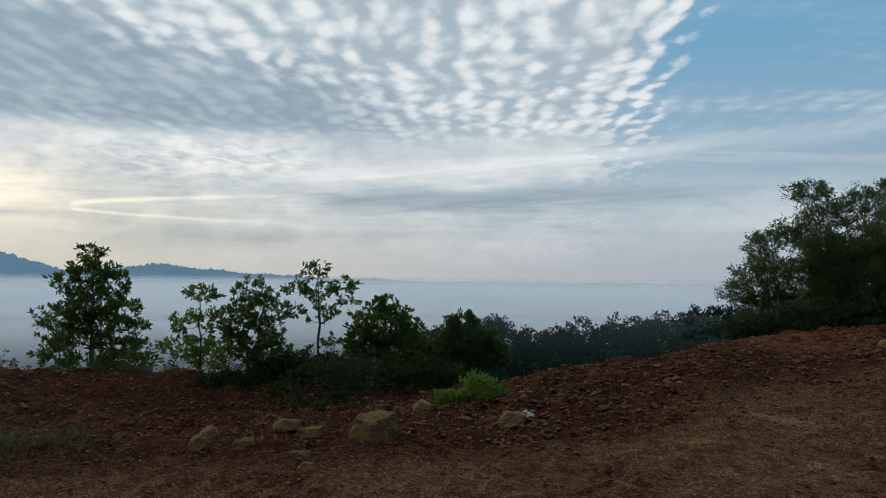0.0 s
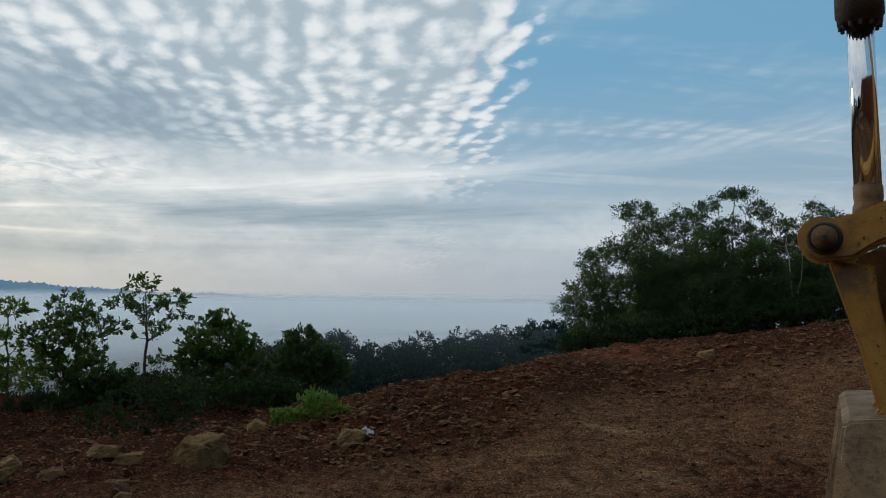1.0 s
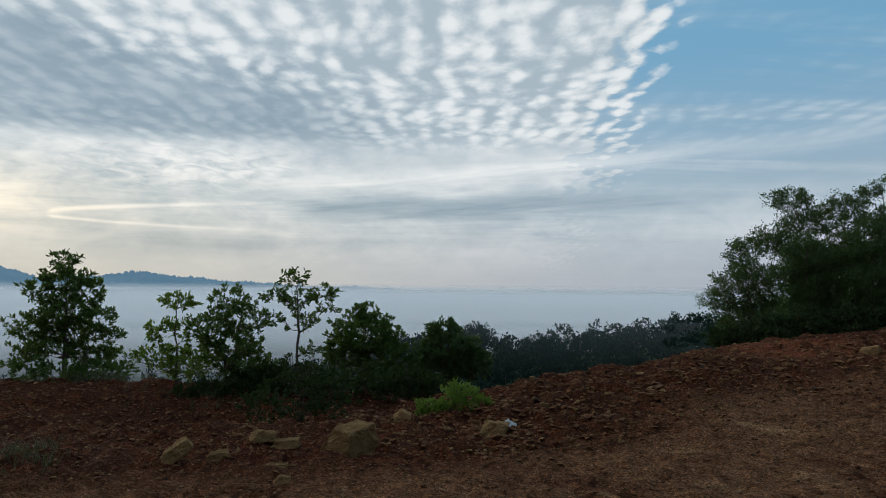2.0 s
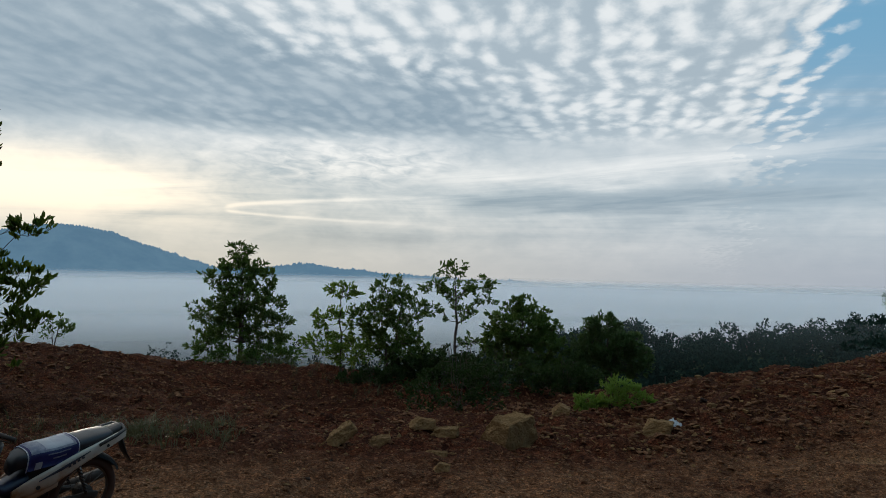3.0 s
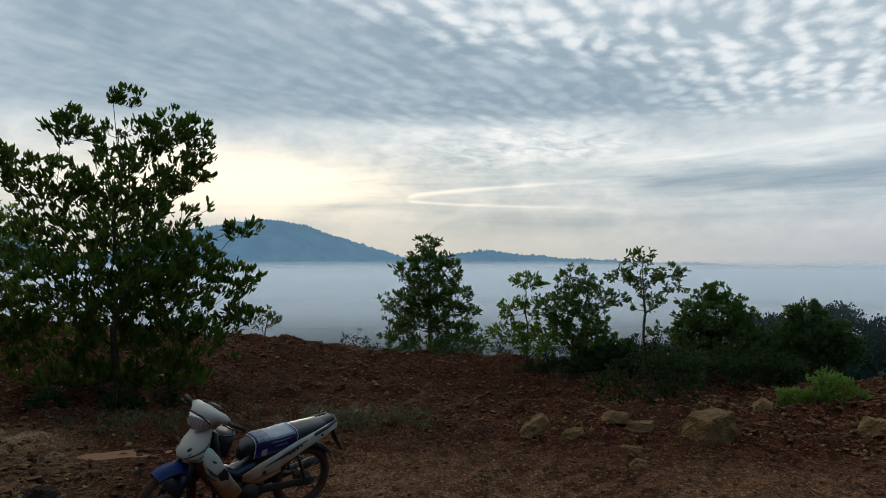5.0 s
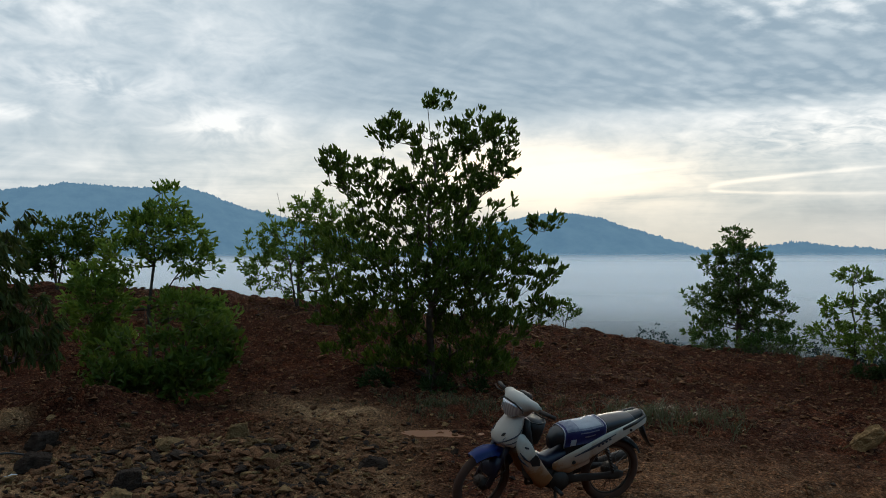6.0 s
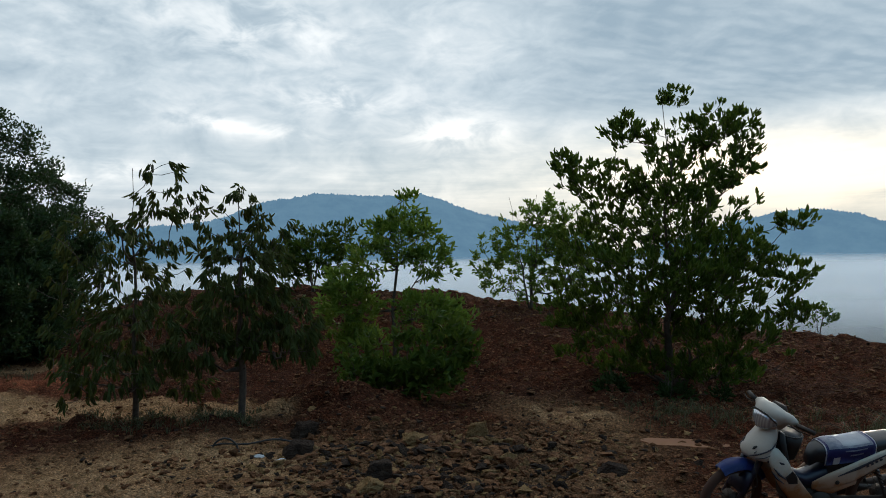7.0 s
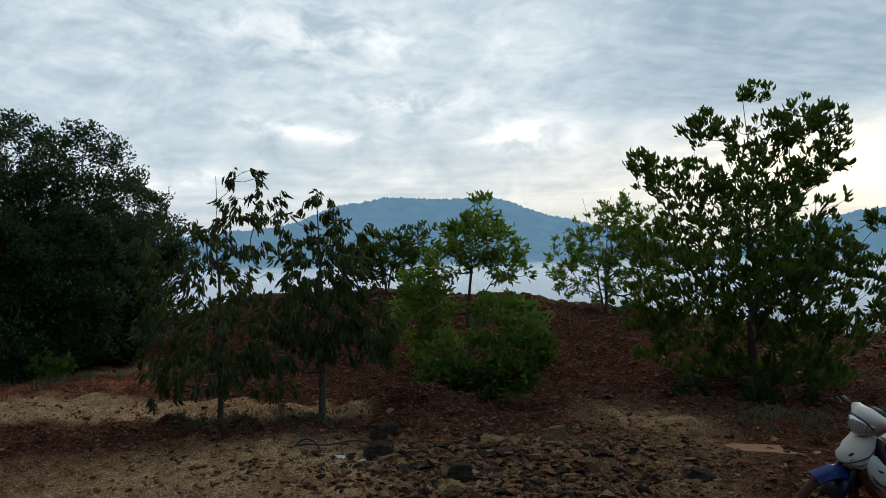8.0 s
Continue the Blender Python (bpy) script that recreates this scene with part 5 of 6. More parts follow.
def build_motorcycle():
    rear, front = Vector((-3.94, 6.04, 0)), Vector((-4.42, 4.98, 0))
    mid, way = (rear + front) / 2, (front - rear).normalized()
    yaw = math.degrees(math.atan2(way.y, way.x))
    # it leans to its left on the side stand
    bike = empty("motorcycle", pose(mid.x, mid.y, drop(mid.x, mid.y) - 0.02, 0, 0, yaw) @ pose(0, 0, 0, -10, -1.1), "muddy white and blue underbone motorcycle on its side stand", "motorcycle")
    # front end, turned a little to the left
    wheel(bike, "rear_wheel", -0.61, "spoked wheel", 0.062)
    neck = Vector((0.36, 0, 0.84))
    steer = Matrix.Translation(neck) @ Matrix.Rotation(radians(16), 4, Vector((-0.42, 0, 0.9)).normalized()) @ Matrix.Translation(-neck)
    fork = part("front_fork", pipe(((0.60, 0.075, 0.285), (0.50, 0.075, 0.50), (0.415, 0.075, 0.70)), (0.024, 0.026, 0.022)), NAVY_PAINT, bike, "dark fork leg", True)
    part("fork_leg", pipe(((0.60, -0.075, 0.285), (0.50, -0.075, 0.50), (0.415, -0.075, 0.70)), (0.024, 0.026, 0.022)), NAVY_PAINT, fork, "", True)
    part("axle", pipe(((0.605, -0.095, 0.284), (0.605, 0.095, 0.284)), 0.012), STEEL, fork, "", True)
    front_wheel = wheel(bike, "front_wheel", 0.605, "spoked wheel", 0.05)
    guard = part("front_mudguard", arc_guard(0.605, 0.282, 0.318, 60, 150, 0.066, 0.055), BLUE_PAINT, bike, "blue mudguard with dried mud", True)
    part("mudguard_stay", loft((((0.52, 0, 0.52), (0.03, 0, 0), (0, 0.095, 0)), ((0.545, 0, 0.42), (0.035, 0, 0.01), (0, 0.097, 0)), ((0.575, 0, 0.35), (0.02, 0, 0.01), (0, 0.09, 0))), 16, 3.0), NAVY_PAINT, guard, "", True)
    for turned in (fork, front_wheel, guard):
        turned.matrix_basis = steer
    # front cowl: nose, then the leg shields on both sides of the dark inner panel
    cowl_rows = ((0.42, 0.615, 0.05, 0.13), (0.44, 0.63, 0.10, 0.158), (0.435, 0.665, 0.115, 0.168), (0.405, 0.735, 0.105, 0.158), (0.375, 0.80, 0.085, 0.135), (0.35, 0.86, 0.065, 0.105), (0.34, 0.90, 0.045, 0.08))
    cowl = part("front_cowl", loft([((x, 0, z), (a, 0, 0), (0, b, 0)) for x, z, a, b in cowl_rows], 28, 1.55), WHITE_CLEAN, bike, "white front cowl with dark stripes", True)

    def on_cowl(ahead, z, side):
        """A place on the cowl's skin, ahead of its middle by a share of its half length."""
        x, a, b = (np.interp(z, [q[1] for q in cowl_rows], [q[k] for q in cowl_rows]) for k in (0, 2, 3))
        return (x + a * ahead, side * (b * (1 - abs(ahead) ** 1.55) ** (1 / 1.55) + 0.001), z)

    for s in (1, -1):
        part("indicator", loft((((0.485, s * 0.098, 0.685), (0.012, 0, 0), (0, 0.012, 0.016)), ((0.505, s * 0.108, 0.682), (0.006, 0, 0), (0, 0.006, 0.010))), 12), LENS, cowl)
        shield = part("leg_shield", loft((((0.375, s * 0.128, 0.735), (0.045, 0, 0.02), (0, s * 0.016, 0)), ((0.355, s * 0.150, 0.67), (0.080, 0, 0.02), (0, s * 0.018, 0)), ((0.315, s * 0.172, 0.58), (0.092, 0, 0.02), (0, s * 0.020, 0)), ((0.255, s * 0.180, 0.48), (0.112, 0, 0.03), (0, s * 0.020, 0)), ((0.185, s * 0.172, 0.39), (0.130, 0, 0.04), (0, s * 0.018, 0)), ((0.165, s * 0.158, 0.325), (0.085, 0, 0.03), (0, s * 0.016, 0)), ((0.17, s * 0.145, 0.27), (0.035, 0, 0.02), (0, s * 0.012, 0))), 20, 2.7), WHITE_PAINT, bike, "white leg shield browned by mud", True)
        # the opening's darkness is a black pad laid on the closed shield
        part("vent", loft((((0.235, s * 0.199, 0.560), (0.014, 0, 0.012), (0, 0.004, 0)), ((0.255, s * 0.202, 0.525), (0.048, 0, 0.0), (0, 0.004, 0)), ((0.235, s * 0.200, 0.475), (0.036, 0, 0.0), (0, 0.004, 0))), 12, 3.0), BLACK_PLASTIC, shield)
        for k, (a, b) in enumerate((((0.395, 0.60), (0.285, 0.505)), ((0.41, 0.575), (0.305, 0.475)))):
            part("stripe", pipe(((a[0], s * 0.197, a[1]), ((a[0] + b[0]) / 2 + 0.012, s * 0.202, (a[1] + b[1]) / 2), (b[0], s * 0.202, b[1])), (0.003, 0.010, 0.003), 6), DECAL, shield)
        part("badge", loft((((0.43, s * 0.148, 0.632), (0.002, 0, 0.006), (0, 0.004, 0)), ((0.37, s * 0.166, 0.628), (0.0, 0, 0.017), (0, 0.005, 0)), ((0.31, s * 0.185, 0.622), (0.0, 0, 0.007), (0, 0.005, 0))), 8), DECAL, shield)
        part("cowl_line", pipe([on_cowl(0.82 - 1.25 * k / 8, 0.645 + 0.125 * k / 8, s) for k in range(9)], [0.002] + [0.006] * 7 + [0.002], 6), DECAL, cowl)
        part("cowl_line", pipe([on_cowl(0.60 - 1.1 * k / 8, 0.636 + 0.07 * k / 8, s) for k in range(9)], [0.002] + [0.004] * 7 + [0.002], 6), DECAL, cowl)
        part("cowl_slot", pipe([on_cowl(0.80 - 0.10 * k / 4, 0.70 + 0.03 * k / 4, s) for k in range(5)], [0.003, 0.010, 0.011, 0.009, 0.003], 8), BLACK_PLASTIC, cowl)
    part("inner_panel", loft((((0.30, 0, 0.83), (0.03, 0, 0.01), (0, 0.12, 0)), ((0.285, 0, 0.70), (0.035, 0, 0.01), (0, 0.15, 0)), ((0.245, 0, 0.56), (0.04, 0, 0.01), (0, 0.15, 0)), ((0.20, 0, 0.42), (0.05, 0, 0.02), (0, 0.12, 0))), 16, 3.0), BLACK_PLASTIC, bike, "black inner panel", True)
    basket = part("front_pocket", loft((((0.215, 0, 0.62), (0.055, 0, 0), (0, 0.105, 0)), ((0.205, 0, 0.72), (0.075, 0, 0), (0, 0.125, 0)), ((0.20, 0, 0.80), (0.085, 0, 0), (0, 0.135, 0))), 20, 3.0), BLACK_PLASTIC, bike, "black plastic pocket behind the cowl", True)
    part("rim", pipe([(0.20 + 0.087 * math.cos(t), 0.137 * math.sin(t), 0.802) for t in np.linspace(0, 2 * math.pi, 25)], 0.006, 6), BLACK_PLASTIC, basket, "", True)
    # handlebar cowl and headlamp, turned to the left
    head = steer @ pose(0.315, 0, 0.925)
    bar = part("handlebar_cowl", loft((((-0.01, -0.20, 0.04), (0.025, 0, 0), (0, 0, 0.020)), ((0.01, -0.15, 0.05), (0.045, 0, 0), (0, 0, 0.036)), ((0.035, -0.085, 0.014), (0.082, 0, 0.012), (0, 0, 0.084)), ((0.050, 0.0, 0.006), (0.105, 0, 0.018), (0, 0, 0.110)), ((0.035, 0.085, 0.014), (0.082, 0, 0.012), (0, 0, 0.084)), ((0.01, 0.15, 0.05), (0.045, 0, 0), (0, 0, 0.036)), ((-0.01, 0.20, 0.04), (0.025, 0, 0), (0, 0, 0.020))), 24, 2.3), WHITE_CLEAN, bike, "white handlebar cowl", True)
    bar.matrix_basis = head
    lamp = part("headlamp", loft((((0.088, -0.115, 0.006), (0.02, 0, 0), (0, 0, 0.022)), ((0.118, -0.07, -0.004), (0.032, 0, 0), (0, 0, 0.056)), ((0.132, 0.0, -0.008), (0.034, 0, 0), (0, 0, 0.070)), ((0.118, 0.07, -0.004), (0.032, 0, 0), (0, 0, 0.056)), ((0.088, 0.115, 0.006), (0.02, 0, 0), (0, 0, 0.022))), 18, 2.6), LENS, bar, "clear ribbed headlamp lens", True)
    part("lamp_frame", pipe(((0.10, -0.135, 0.012), (0.138, -0.07, 0.060), (0.15, 0.0, 0.068), (0.138, 0.07, 0.060), (0.10, 0.135, 0.012)), 0.006, 6), BLACK_PLASTIC, bar, "", True)
    part("speedometer", loft((((-0.03, 0, 0.060), (0.05, 0, 0.01), (0, 0.07, 0)), ((-0.035, 0, 0.098), (0.035, 0, 0.01), (0, 0.05, 0))), 16, 2.6), BLACK_PLASTIC, bar, "", True)
    for s in (1, -1):
        part("grip", pipe(((-0.005, s * 0.215, 0.035), (-0.05, s * 0.345, 0.028)), 0.0165, 12), BLACK_PLASTIC, bar, "black rubber grip", True)
        part("lever", pipe(((0.035, s * 0.20, 0.03), (0.03, s * 0.27, 0.022), (-0.01, s * 0.345, 0.018)), (0.006, 0.006, 0.004), 6), STEEL, bar, "", True)
    # frame tunnel and engine
    part("frame_tunnel", loft((((0.27, 0, 0.60), (0.03, 0, 0.05), (0, 0.05, 0)), ((0.17, 0, 0.475), (0.04, 0, 0.065), (0, 0.075, 0)), ((0.05, 0, 0.42), (0.02, 0, 0.06), (0, 0.085, 0)), ((-0.08, 0, 0.46), (0.0, 0, 0.07), (0, 0.09, 0)), ((-0.18, 0, 0.52), (0, 0, 0.08), (0, 0.10, 0))), 18, 2.6), NAVY_PAINT, bike, "dark blue step-through frame cover", True)
    engine = part("engine", loft((((0.20, 0, 0.33), (0, 0.05, 0), (0, 0, 0.05)), ((0.12, 0, 0.31), (0, 0.085, 0), (0, 0, 0.08)), ((0.0, 0, 0.29), (0, 0.11, 0), (0, 0, 0.10)), ((-0.12, 0, 0.28), (0, 0.115, 0), (0, 0, 0.10)), ((-0.20, 0, 0.29), (0, 0.08, 0), (0, 0, 0.07))), 18, 3.0), GREY_METAL, bike, "dusty engine block", True)
    part("engine_cover", drum(0.085, 0.02, (-0.04, 0.118, 0.285)), GREY_METAL, engine, "", True)
    for k in range(5):
        part("cooling_fin", block((0.014, 0.15, 0.12), (0.10 + 0.026 * k, 0, 0.335), (0, 12, 0), 0.003), GREY_METAL, engine)
    part("exhaust_pipe", pipe(((0.19, -0.02, 0.27), (0.16, -0.07, 0.20), (0.0, -0.12, 0.175), (-0.25, -0.14, 0.21), (-0.45, -0.145, 0.26), (-0.86, -0.15, 0.34)), (0.016, 0.016, 0.016, 0.022, 0.042, 0.045)), GREY_METAL, bike, "", True)
    part("chain_case", loft((((-0.10, 0.10, 0.29), (0, 0.018, 0), (0, 0, 0.055)), ((-0.20, 0.105, 0.29), (0, 0.016, 0), (0, 0, 0.034)), ((-0.50, 0.105, 0.285), (0, 0.014, 0), (0, 0, 0.030)), ((-0.62, 0.105, 0.285), (0, 0.014, 0), (0, 0, 0.042)), ((-0.67, 0.105, 0.285), (0, 0.012, 0), (0, 0, 0.025))), 14, 3.0), GREY_METAL, bike, "muddy chain case", True)
    part("swingarm", pipe(((-0.15, -0.10, 0.30), (-0.62, -0.10, 0.285)), 0.022), BLACK_PLASTIC, bike, "", True)
    for s in (1, -1):
        sh = part("shock_absorber", pipe(((-0.56, s * 0.125, 0.32), (-0.44, s * 0.125, 0.60)), 0.014), STEEL, bike, "", True)
        part("spring", pipe([(-0.55 + 0.10 * k / 60 + 0.012 * math.sin(k * 0.8), s * 0.125 + 0.028 * math.cos(k * 0.8), 0.345 + 0.235 * k / 60) for k in range(61)], 0.005, 6), BLACK_PLASTIC, sh, "", True)
        part("footpeg", pipe(((0.0, s * 0.09, 0.235), (0.0, s * 0.25, 0.235)), 0.017), BLACK_PLASTIC, bike, "", True)
        # tail fairings
        tail = part("side_fairing", loft((((0.03, s * 0.115, 0.415), (0.0, 0.012, 0), (0, 0, 0.030)), ((-0.08, s * 0.135, 0.455), (0, 0.018, 0), (0, 0, 0.062)), ((-0.25, s * 0.145, 0.52), (0, 0.02, 0), (0, 0, 0.075)), ((-0.45, s * 0.138, 0.615), (0, 0.02, 0), (0, 0, 0.062)), ((-0.66, s * 0.118, 0.69), (0, 0.018, 0), (0, 0, 0.048)), ((-0.86, s * 0.075, 0.75), (0, 0.016, 0), (0, 0, 0.038))), 16, 2.8), WHITE_PAINT, bike, "white tail fairing with dark stripe", True)
        part("stripe", loft((((-0.14, s * 0.160, 0.505), (0, 0.003, 0), (0, 0, 0.004)), ((-0.30, s * 0.168, 0.575), (0, 0.003, 0), (0, 0, 0.014)), ((-0.52, s * 0.160, 0.675), (0, 0.003, 0), (0, 0, 0.004))), 8), DECAL, tail)
        for k in range(4):
            part("lettering_bar", block((0.022, 0.004, 0.016), (-0.36 - 0.034 * k, s * 0.168, 0.585 + 0.0165 * k), (0, 24, 0), 0.001), DECAL, tail)
        part("bolt", drum(0.017, 0.006, (-0.14, s * 0.158, 0.455), 12), BLACK_PLASTIC, tail)
        part("panel_bolt", drum(0.012, 0.006, (-0.68, s * 0.14, 0.69), 12), BLACK_PLASTIC, tail)
        part("lower_panel", loft((((0.0, s * 0.12, 0.395), (0, 0.012, 0), (0, 0, 0.02)), ((-0.12, s * 0.13, 0.40), (0, 0.014, 0), (0, 0, 0.045)), ((-0.30, s * 0.13, 0.455), (0, 0.014, 0), (0, 0, 0.03))), 12), WHITE_PAINT, bike, "white lower side panel stained with mud", True)
    part("under_tail", loft((((-0.10, 0, 0.52), (0, 0.10, 0), (0, 0, 0.09)), ((-0.45, 0, 0.63), (0, 0.11, 0), (0, 0, 0.075)), ((-0.84, 0, 0.765), (0, 0.06, 0), (0, 0, 0.045))), 14, 3.0), BLACK_PLASTIC, bike, "", True)
    part("tail_lamp", loft((((-0.84, 0, 0.755), (0, 0.06, 0), (0, 0, 0.026)), ((-0.89, 0, 0.755), (0, 0.04, 0), (0, 0, 0.018))), 14), RED_LENS, bike, "red tail lamp", True)
    # seat with the printed banner over its front half
    seat_rows = ((0.02, 0.58, 0.055, 0.05), (-0.02, 0.63, 0.085, 0.065), (-0.12, 0.655, 0.115, 0.07), (-0.28, 0.672, 0.125, 0.062), (-0.42, 0.70, 0.125, 0.055), (-0.58, 0.722, 0.115, 0.055), (-0.72, 0.742, 0.095, 0.048), (-0.77, 0.745, 0.06, 0.03))
    part("seat", loft([((x, 0, z), (0, w, 0), (0, 0, h)) for x, z, w, h in seat_rows], 20, 2.8), SEAT_VINYL, bike, "black vinyl seat", True)

    def banner(a0, a1, x0, x1, grow):
        """A strip of the sheet that lies over the seat: bearing round the seat from its left edge, stretch along it."""
        bm = bmesh.new()
        rows = []
        for i in range(15):
            x = x0 + (x1 - x0) * i / 14
            z, w, h = (np.interp(-x, [-q[0] for q in seat_rows], [q[k] for q in seat_rows]) for k in (1, 2, 3))
            row = []
            for j in range(13):
                t = radians(a0 + (a1 - a0) * j / 12)
                a, b = math.cos(t), math.sin(t)
                row.append(bm.verts.new((x, (w + grow) * math.copysign(abs(a) ** 0.714, a), z + (h + grow) * math.copysign(abs(b) ** 0.714, b) + (0.0 if b > -0.2 else 0.10 * (b + 0.2)))))
            rows.append(row)
        for p, q in zip(rows, rows[1:]):
            for j in range(12):
                bm.faces.new((p[j], p[j + 1], q[j + 1], q[j]))
        bmesh.ops.solidify(bm, geom=list(bm.faces), thickness=0.002)
        return bm

    cover = part("seat_banner", banner(-32, 212, -0.06, -0.44, 0.007), PRINT_BLUE, bike, "shiny blue and white printed sheet over the seat", True)
    part("pale_print", banner(28, 150, -0.085, -0.42, 0.0095), PRINT_SKY, cover)
    part("white_print", banner(42, 110, -0.19, -0.40, 0.0115), PRINT_WHITE, cover)
    part("white_edge", banner(-32, 212, -0.435, -0.442, 0.010), PRINT_WHITE, cover)
    part("white_edge", banner(-32, 212, -0.060, -0.068, 0.010), PRINT_WHITE, cover)
    part("white_label", banner(-30, -8, -0.115, -0.165, 0.010), PRINT_WHITE, cover)
    part("text_bar", banner(8, 14, -0.20, -0.37, 0.010), PRINT_SKY, cover)
    part("text_bar", banner(-8, -2, -0.24, -0.34, 0.010), PRINT_SKY, cover)
    part("grab_rail", pipe(((-0.60, 0.135, 0.70), (-0.74, 0.125, 0.752), (-0.84, 0.09, 0.785), (-0.87, 0.0, 0.795), (-0.84, -0.09, 0.785), (-0.74, -0.125, 0.752), (-0.60, -0.135, 0.70)), 0.014), GREY_METAL, bike, "grey grab rail", True)
    rear_guard = part("rear_mudguard", arc_guard(-0.61, 0.282, 0.318, 92, 150, 0.06, 0.03), BLACK_PLASTIC, bike, "", True)
    part("plate_holder", loft((((-0.86, 0, 0.70), (0.012, 0, 0), (0, 0.05, 0)), ((-0.93, 0, 0.56), (0.012, 0, 0), (0, 0.045, 0)), ((-1.0, 0, 0.47), (0.008, 0, 0), (0, 0.03, 0))), 10, 3.0), BLACK_PLASTIC, bike, "black tail flap", True)
    part("side_stand", pipe(((-0.02, 0.10, 0.22), (0.02, 0.20, 0.12), (0.05, 0.268, 0.045)), (0.013, 0.012, 0.011)), STEEL, bike, "", True)
    part("brake_cable", pipe(((0.38, 0.10, 0.80), (0.50, 0.12, 0.60), (0.46, 0.11, 0.42), (0.58, 0.08, 0.32)), 0.005, 6), CABLE, bike, "", True)


build_motorcycle()

# ------------------------------------------------------------------ excavator arm at rest beside the track
def worn_yellow():
    m, n = material("worn_yellow_paint")
    at = n.add("ShaderNodeTexCoord").outputs["Object"]
    g = n.noise(at, 7.0, 7, 0.65)
    fine = n.noise(at, 45.0, 5, 0.65)
    col = n.mix(n.step(g, 0.35, 0.7), rgb(0.36, 0.17, 0.025), rgb(0.46, 0.235, 0.045))
    col = n.mix(n.step(n.noise(at, 4.0, 6, 0.7), 0.50, 0.68), col, rgb(0.17, 0.10, 0.05))
    col = n.mix(n.step(n.math("ADD", fine, n.math("MULTIPLY", g, 0.4)), 0.82, 0.90), col, rgb(0.05, 0.025, 0.015))
    return finish(m, n, col, n.math("ADD", 0.45, n.math("MULTIPLY", g, 0.35)), 0.0, fine, 0.006, 0.5)


def worn_steel(name, a, b, rust):
    m, n = material(name)
    at = n.add("ShaderNodeTexCoord").outputs["Object"]
    g = n.noise(at, 5.0, 7, 0.68)
    fine = n.noise(at, 36.0, 6, 0.7)
    col = n.mix(n.step(g, 0.35, 0.65), rgb(*a), rgb(*b))
    col = n.mix(n.step(n.noise(at, 2.6, 6, 0.7, 0.8), 0.5, 0.62), col, rgb(*rust))
    col = n.mix(n.math("MULTIPLY", n.step(fine, 0.52, 0.66), 0.45), col, rgb(0.06, 0.042, 0.028))
    return finish(m, n, col, n.math("ADD", 0.55, n.math("MULTIPLY", fine, 0.3)), 0.15, n.math("ADD", fine, g), 0.012, 0.7)


YELLOW = worn_yellow()
BUCKET_STEEL = worn_steel("bucket_steel", (0.29, 0.195, 0.11), (0.56, 0.41, 0.26), (0.44, 0.29, 0.16))
WEAR_STEEL = worn_steel("wear_plate", (0.40, 0.265, 0.145), (0.52, 0.35, 0.20), (0.45, 0.28, 0.15))
DARK_STEEL = worn_steel("dark_steel", (0.03, 0.027, 0.025), (0.06, 0.05, 0.045), (0.05, 0.035, 0.025))
PIN_STEEL = worn_steel("pin_steel", (0.14, 0.075, 0.032), (0.24, 0.135, 0.055), (0.09, 0.045, 0.02))


def chrome():
    m, n = material("chrome")
    at = n.add("ShaderNodeTexCoord").outputs["Object"]
    return finish(m, n, rgb(0.75, 0.76, 0.78), n.math("ADD", 0.05, n.math("MULTIPLY", n.noise(at, 30.0, 4), 0.08)), 1.0)


CHROME = chrome()


def plate(outline, thick, bevel=0.012):
    """A plate in the x-z plane from an outline, bevelled."""
    bm = bmesh.new()
    f = bm.faces.new([bm.verts.new((x, 0, z)) for x, z in outline])
    got = bmesh.ops.extrude_face_region(bm, geom=[f])
    bmesh.ops.translate(bm, vec=(0, thick, 0), verts=[g for g in got["geom"] if isinstance(g, bmesh.types.BMVert)])
    bmesh.ops.recalc_face_normals(bm, faces=bm.faces)
    edges = [e for e in bm.edges if e.is_manifold and e.calc_face_angle(0) > 0.8]
    bmesh.ops.bevel(bm, geom=edges, offset=bevel, segments=2, affect="EDGES")
    return bm


def round_end(cx, cz, r, a0, a1, n=14):
    return [(cx + r * math.cos(radians(a0 + (a1 - a0) * k / n)), cz + r * math.sin(radians(a0 + (a1 - a0) * k / n))) for k in range(n + 1)]


